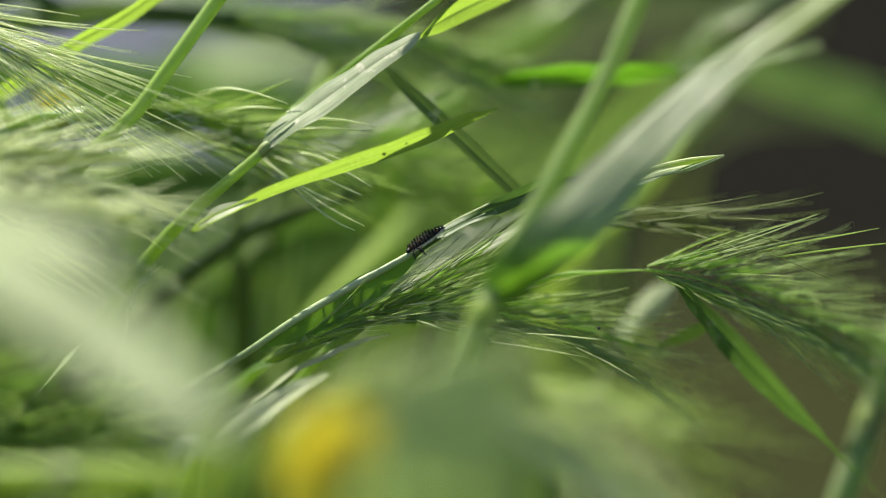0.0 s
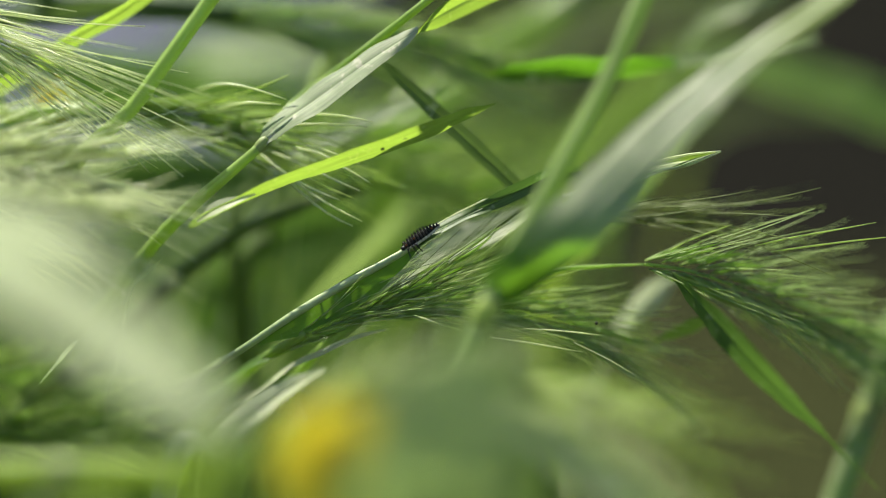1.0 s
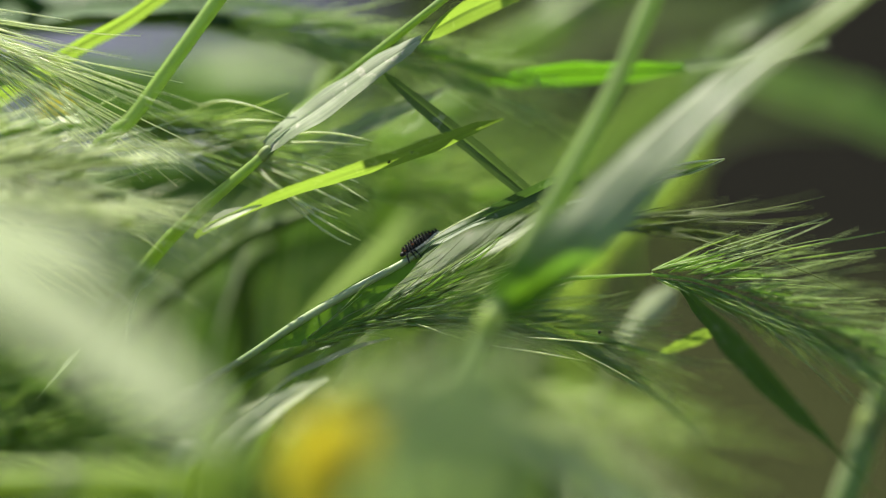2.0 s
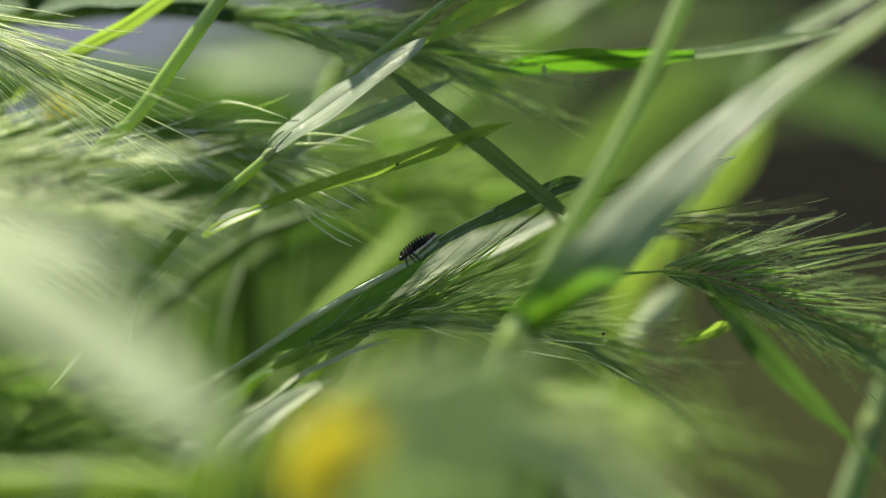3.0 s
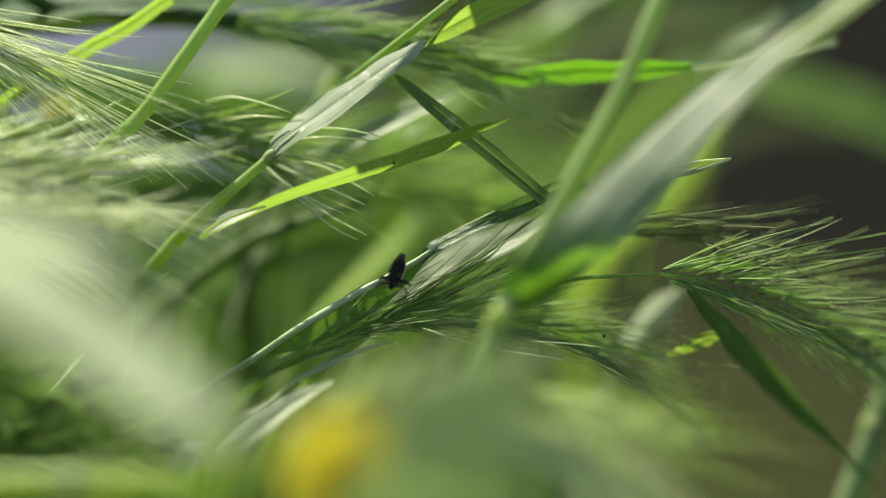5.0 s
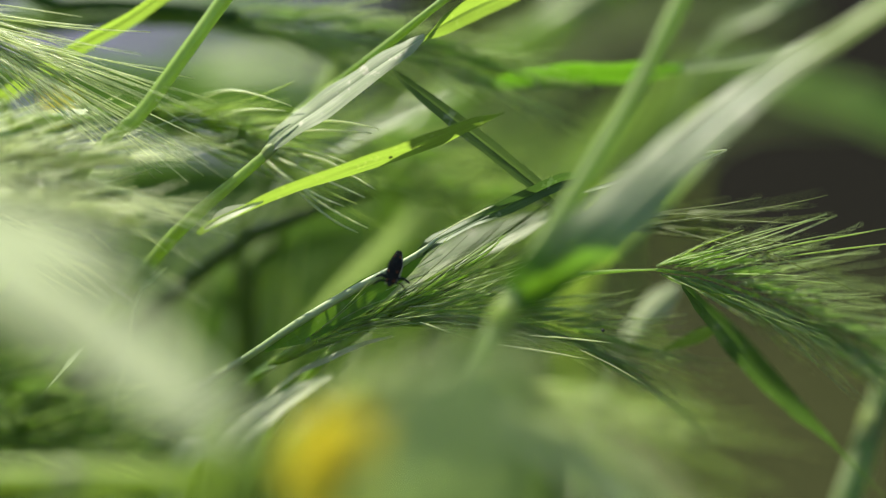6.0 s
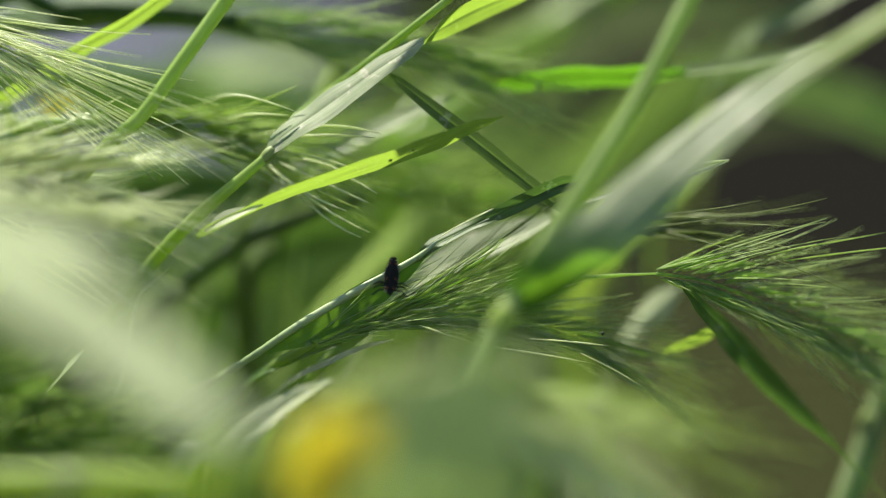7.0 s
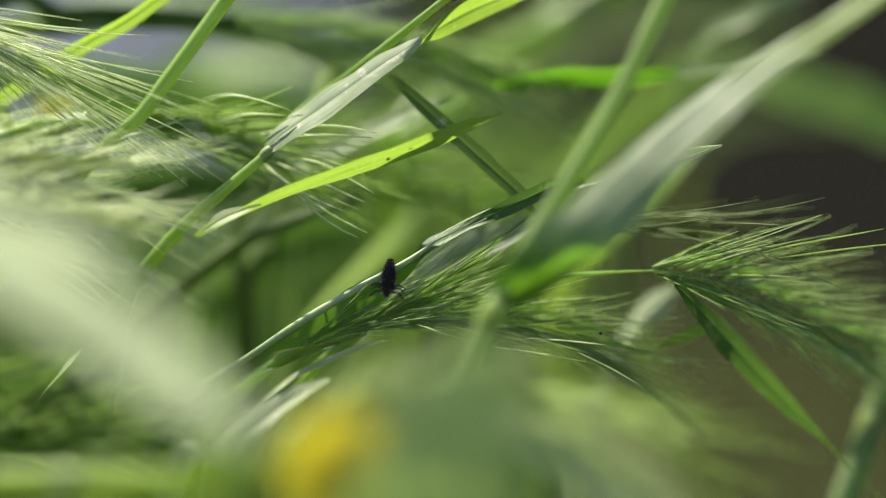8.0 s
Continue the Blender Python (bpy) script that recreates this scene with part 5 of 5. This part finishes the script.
def set_down(place, ahead, back):
    x = Vector(ahead).normalized()
    z = Vector(back)
    z = (z - x * z.dot(x)).normalized()
    m = Matrix((x, z.cross(x), z)).transposed().to_4x4()
    m.translation = place
    return m


def motions():
    walk(larva, [(t, set_down(p, a, b)) for t, p, a, b in [
        (0, (-0.00210, -0.01140, 0.21436), (-0.84, -0.22, -0.49), (-0.30, -0.06, 0.87)),
        (0.5, (-0.00227, -0.01137, 0.21446), (-0.85, -0.22, -0.48), (-0.30, -0.06, 0.87)),
        (1, (-0.00244, -0.01150, 0.21410), (-0.84, -0.22, -0.49), (-0.30, -0.06, 0.87)),
        (2.5, (-0.00323, -0.01133, 0.21456), (-0.83, -0.23, -0.51), (-0.30, -0.01, 0.85)),
        (3, (-0.00364, -0.01147, 0.21417), (-0.82, -0.23, -0.52), (-0.30, -0.01, 0.85)),
        (3.5, (-0.00460, -0.01169, 0.21370), (-0.84, -0.24, -0.50), (-0.30, -0.06, 0.87)),
        (4, (-0.00570, -0.01247, 0.21304), (-0.87, -0.22, -0.43), (-0.25, -0.32, 0.86)),
        (4.5, (-0.00614, -0.01381, 0.21244), (-0.34, -0.82, -0.46), (-0.20, -0.73, 0.64)),
        (5.2, (-0.00621, -0.01404, 0.21210), (-0.27, -0.81, -0.52), (-0.15, -0.81, 0.56)),
        (6, (-0.00634, -0.01422, 0.21187), (-0.22, -0.83, -0.50), (-0.10, -0.84, 0.52)),
        (6.5, (-0.00642, -0.01445, 0.21137), (-0.03, -0.84, -0.54), (0.00, -0.89, 0.48)),
        (7, (-0.00665, -0.01438, 0.21142), (-0.07, -0.83, -0.55), (0.00, -0.91, 0.44)),
        (7.5, (-0.00676, -0.01441, 0.21136), (-0.08, -0.83, -0.55), (0.00, -0.91, 0.44)),
        (8, (-0.00676, -0.01448, 0.21117), (-0.08, -0.83, -0.55), (0.00, -0.91, 0.44))]])
    for leg, place, k, side in larva_legs:
        rows = []
        for step in range(33):
            t = step * 0.25
            moving = 1.0 if t < 1.0 or 3.0 < t < 7.0 else 0.35
            swing = 16 * moving * math.sin(step * 1.57 + k * 2.1 + (0 if side > 0 else math.pi))
            rows.append((t, Matrix.Translation(place) @ pose(0, 0, 0, side * 4 * moving * math.cos(step * 1.57 + k), 0, swing)))
        walk(leg, rows)
    sway(lit_blade, (0.00578, -0.00557, 0.22892), [(0, 0.00, -0.00, 0, 0), (0.5, 0.07, -0.07, 0, 0), (1, 0.10, 0.03, 0, 0), (2.5, 0.96, -1.07, 0, 1.5), (3, 1.17, -0.93, 0, 1.6), (3.5, 1.21, -0.65, 0, 1), (4, 1.14, 0.07, 0, 0.3), (4.5, 0.83, -0.41, 0, 1), (6, 0.31, -0.21, 0, 0.3), (6.5, 0.10, -0.28, 0, 0.2), (7, 0.34, -0.24, 0, 0.4), (7.5, 0.28, -0.17, 0, 0.3), (8, 0.28, -0.03, 0, 0)])
    sway(soft_leaf, (0.0137, -0.0289, 0.22331), [(0, 0.00, -0.00, 0, 0), (0.5, 0.95, -1.02, 0, 0.9), (1, 0.54, -0.57, 0, 0.4), (2.5, 1.14, -1.02, 0, 0.5), (3, 2.85, -2.66, 0, 0.9), (3.5, 2.00, -1.84, 0, -0.2), (4, 2.13, -1.97, 0, 0), (4.5, 1.05, -0.63, 0, -0.8), (6, 2.57, -0.44, 0, 3.1), (6.5, 1.68, -0.44, 0, 2.4), (7, 2.79, -0.54, 0, 4), (7.5, 2.66, -0.60, 0, 4.2), (8, 1.33, -0.03, 0, 2.4)])
    sway(cross_blade, (-0.00730, 0.00094, 0.23278), [(0, 0, 0, 1, 0), (0.5, 0.2, -0.3, 1, -1.8), (1, -0.07, 0.14, 1, -0.6), (2.5, 0.4, -1.2, -4, -4.5), (3, 0.6, -0.77, -5, -4.5), (3.5, 0.2, -0.1, -5, -4.5), (4, 0.7, -0.5, -5, -4.5), (4.5, 1, -0.5, -4, -3.6), (6, 0.9, -0.7, -2, -4.9), (6.5, 0.63, -0.2, -1, -4.8), (7, 0.42, -0.56, -2, -5.1), (7.5, 0.45, -0.5, -2, -4.8), (8, 0.56, -0.56, 0, -1.1)])
    sway(arch_blade, (-0.1, 0.11, 0), [(0, 0, 0, 0, 0), (0.5, 0, 0, 0, 0), (1, 0, 0, 0, 0), (2.5, 0, -0.2, -16, 0), (3, 0, 0.2, -16, 0), (3.5, 0, 0, -16, 0), (4, 0, 0, -16, 0), (4.5, 0, 0, -15, 0), (6, 0, 0, -5, 0), (6.5, 0, 0, -1, 0), (7, 0, 0, -7, 0), (7.5, 0, 0, -7, 0), (8, 0, 0, 0, 0)])
    sway(dark_blade, (-0.1, 0.12, 0), [(0, 0, 0, 0, 0), (0.5, 0, 0, 0, 0), (1, 0, 0, 0, 0), (2.5, 0, 0.6, -3, 0), (3, 0, 1.2, -4, 0), (3.5, 0, 1, -4, 0), (4, 0, 1, -4, 0), (4.5, 0, 0.8, -3, 0), (6, 0, 0, -1, 0), (6.5, 0, 0, 0, 0), (7, 0, 0.2, -1, 0), (7.5, 0, 0.2, -1, 0), (8, 0, 0, 0, 0)])
    sway(grey_blade, (-0.03, 0.09, 0), [(0, 0, -1.2, 13, 0), (0.5, 0, -1.2, 13, 0), (1, 0, -1.2, 13, 0), (2.5, -0.6, -0.6, 1, 0), (3, 0, 0, 0, 0), (3.5, 0, 0, 0, 0), (4, 0, -0.2, 1, 0), (4.5, 0, -0.8, 3, 0), (6, 0, -1.2, 12, 0), (6.5, 0, -1.2, 13, 0), (7, 0, -1.2, 11, 0), (7.5, 0, -1.2, 11, 0), (8, 0, -1.2, 13, 0)])
    sway(top_blade, (0.1, 0.12, 0), [(0, 0, 0, 0, 0), (0.5, 0.8, -0.2, 0, 0), (1, 0, 0, 0, 0), (2.5, 4.5, -2, -4, 0), (3, 7, -1.5, -6, 0), (3.5, 3, -1.5, -5, 0), (4, 4, -0.5, -4, 0), (4.5, 3, -1.8, -3, 0), (6, 1.5, 0, -1, 0), (6.5, 1.5, 0, 0, 0), (7, 4, -1, -2, 0), (7.5, 4, -1, -2, 0), (8, 0.5, 0, 0, 0)])
    sway(lime_blade, (0.08, 0.12, 0), [(0, 0, 0, 0, 0), (0.5, 1, 0, 0, 0), (1, 0, 0, 0, 0), (2.5, 8, 0, 0, 0), (3, 11, 0, 0, 0), (3.5, 9, 0, 0, 0), (4, 8, 0, 0, 0), (4.5, 5, 0, 0, 0), (6, 3, 0, 0, 0), (6.5, 1, 0, 0, 0), (7, 4, 0, 0, 0), (7.5, 4, 0, 0, 0), (8, 1, 0, 0, 0)])
    sway(straw_blade, (-0.13, -0.1, 0), [(0, 0, 0, 0, 0), (0.5, 0.2, 0, 0, 0), (1, 0.3, 0, 0, 0), (2.5, -0.8, 0, 0, 0), (3, -0.6, 0, 0, 0), (3.5, -1.2, 0, 0, 0), (4, -0.6, 0, 0, 0), (4.5, -0.4, 0, 0, 0), (6, 0.4, 0, 0, 0), (6.5, 0.8, 0, 0, 0), (7, 0.8, 0, 0, 0), (7.5, 1.2, 0, 0, 0), (8, 2.0, 0, 0, 0)])
    sway(big_spike, (0.02506, -0.01032, 0.21003), [(0, 0.00, -0.00, 0, 0), (0.5, -0.07, -0.14, 0, 0), (1, -0.03, 0.10, 0, 0), (2.5, 0.83, 0.10, -3, -0.4), (3, 1.04, 0.52, -4, -0.8), (3.5, 0.73, 0.38, -4, -0.5), (4, 0.87, 0.35, -4, -0.4), (4.5, 0.83, 0.42, -3, -0.3), (6, 0.52, 0.35, -1, 0), (6.5, 0.24, 0.21, 0, 0), (7, 0.56, 0.24, -1, 0), (7.5, 0.49, 0.31, -1, 0), (8, 0.35, 0.52, 0, 0)])
    sway(hanging_leaf, (0.04589, -0.01471, 0.19211), [(0, -0.07, -0, 0, 0), (0.5, -0.14, -0, 0, 0), (1, 0.03, 0.17, 0, 0), (2.5, 0.7, 0.24, -3, 0), (3, 1.68, 1.15, -4, 0), (3.5, 1.64, 0.8, -4, 0), (4, 1.08, 0.28, -4, 0), (4.5, 0.77, 0.28, -3, 0), (6, 0.17, -0, -1, 0), (6.5, 0.17, 0.28, 0, 0), (7, 0.35, 0.17, -1, 0), (7.5, 0.56, 0.03, -1, 0), (8, -0.35, 0.52, 0, 0)])
    sway(leaf_tip, (0.03381, -0.00748, 0.22367), [(0, 0.00, -0.00, 0, 0), (0.5, 0.07, -0.21, 0, 0), (1, -0.10, -0.10, 0, 0), (2.5, 0.21, 0.24, 0, 0), (3, 0.83, 0.52, 0, 0), (3.5, 0.31, 0.38, 0, 0), (4, 0.31, 0.41, 0, 0), (4.5, 0.34, 0.55, 0, 0), (6, -0.17, 0.96, 0, 0), (6.5, -0.10, 1.52, 0, 0), (7, 0.14, 0.10, 0, 0), (7.5, -0.21, 0.72, 0, 0), (8, -0.41, 1.82, 0, 0)])
    sway(pale_stem, (-0.03809, -0.00954, 0.22972), [(0, 0.00, -0.00, 0, 0), (0.5, 0.07, 0.07, 0, 0), (1, -0.24, -0.17, 0, 0), (2.5, -0.07, 0.44, 0, 0), (3, -0.20, 0.64, 0, -0.5), (3.5, -0.10, 0.64, 0, 0), (4, 0.10, 0.68, 0, 0), (4.5, 0.00, 0.68, 0, 0), (6, 0.37, 0.47, 0, 0), (6.5, 0.24, 0.14, 0, 0), (7, 0.41, 0.44, 0, 0), (7.5, 0.41, 0.58, 0, 0), (8, 0.20, 0.03, 0, 0.5)])
    sway(spot_blade, (0.01213, 0.01874, 0.22553), [(0, 0.00, -0.00, 0, 0), (0.5, 0.23, -0.15, 0, 0), (1, -0.04, 0.26, 0, 0), (2.5, 0.08, 0.94, -8, 0), (3, 0.15, 1.77, -10, 0), (3.5, 0.11, 1.02, -10, 0), (4, 0.11, 1.21, -10, 0), (4.5, 0.15, 1.06, -9, 0), (6, -0.34, 0.30, -2, 0), (6.5, -0.34, -0.00, 0, 0), (7, -0.15, 0.11, -4, 0), (7.5, -0.08, 0.26, -4, 0), (8, -0.45, 0.19, 0, 0)])
    sway(dark_spike, (-0.00619, 0.0142, 0.2306), [(0, 0, 0, 0, 0), (0.5, 0.15, -0.15, 0, 0), (1, 0.04, -0.04, 0, 0), (2.5, -0.4, -0.65, -10, 0), (3, -0.18, -0.13, -11, 0), (3.5, -0.29, -0.2, -11, 0), (4, -0.16, -0.19, -10.5, 0), (4.5, 0.19, -0.24, -10, 0), (6, -0.05, -0.04, -6, 0), (6.5, -0.03, -0.21, -5, 0), (7, -0.01, -0.23, -6, 0), (7.5, 0.06, -0.15, -6, 0), (8, -0.17, -0.14, -2, 0)])
    sway(mid_spike, (-0.02728, 0.0006, 0.22247), [(0, 0.00, -0.00, 0, 0), (0.5, 0.00, -0.00, 0, 0), (1, 0.04, -0.04, 0, 0), (2.5, -0.71, -1.24, 0, 1), (3, -0.78, -1.03, 0, 1), (3.5, -0.89, -0.96, 0, 1), (4, -0.89, -0.99, 0, 1), (4.5, -0.57, -0.57, 0, 0.5), (6, -0.11, -0.00, 0, 0), (6.5, 0.04, 0.07, 0, 0), (7, 0.21, -0.18, 0, 0), (7.5, 0.14, -0.25, 0, 0), (8, 0.14, -0.25, 0, 0)])
    sway(bright_spike, (-0.05399, -0.00282, 0.23649), [(0, 0.00, -0.00, 0, 0), (0.5, 0.00, 0.07, 0, 0), (1, -0.03, -0.03, 0, 0), (2.5, -1.38, 0.31, 0, 0.5), (3, -1.31, 0.65, 0, 0.5), (3.5, -1.14, 0.59, 0, 0.5), (4, -1.14, 0.55, 0, 0.5), (4.5, -0.96, 0.41, 0, 0.5), (6, -0.24, 0.14, 0, 0), (6.5, -0.24, 0.07, 0, 0), (7, -0.21, 0.24, 0, 0), (7.5, -0.28, 0.17, 0, 0), (8, 0.00, 0.03, 0, 0)])
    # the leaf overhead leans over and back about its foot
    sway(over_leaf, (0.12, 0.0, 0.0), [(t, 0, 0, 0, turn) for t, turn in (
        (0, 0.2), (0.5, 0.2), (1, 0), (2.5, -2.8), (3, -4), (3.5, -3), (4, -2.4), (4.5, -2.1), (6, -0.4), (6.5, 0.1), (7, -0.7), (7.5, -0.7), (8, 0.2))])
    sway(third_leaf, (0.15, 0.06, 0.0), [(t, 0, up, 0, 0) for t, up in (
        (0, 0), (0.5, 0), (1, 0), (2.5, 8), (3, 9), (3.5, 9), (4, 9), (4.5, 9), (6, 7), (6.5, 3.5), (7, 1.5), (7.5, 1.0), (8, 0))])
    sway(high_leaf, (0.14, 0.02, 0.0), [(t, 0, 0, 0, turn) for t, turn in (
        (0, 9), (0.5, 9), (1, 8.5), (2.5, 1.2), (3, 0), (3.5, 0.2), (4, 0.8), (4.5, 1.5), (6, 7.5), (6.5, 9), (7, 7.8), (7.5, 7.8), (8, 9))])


motions()
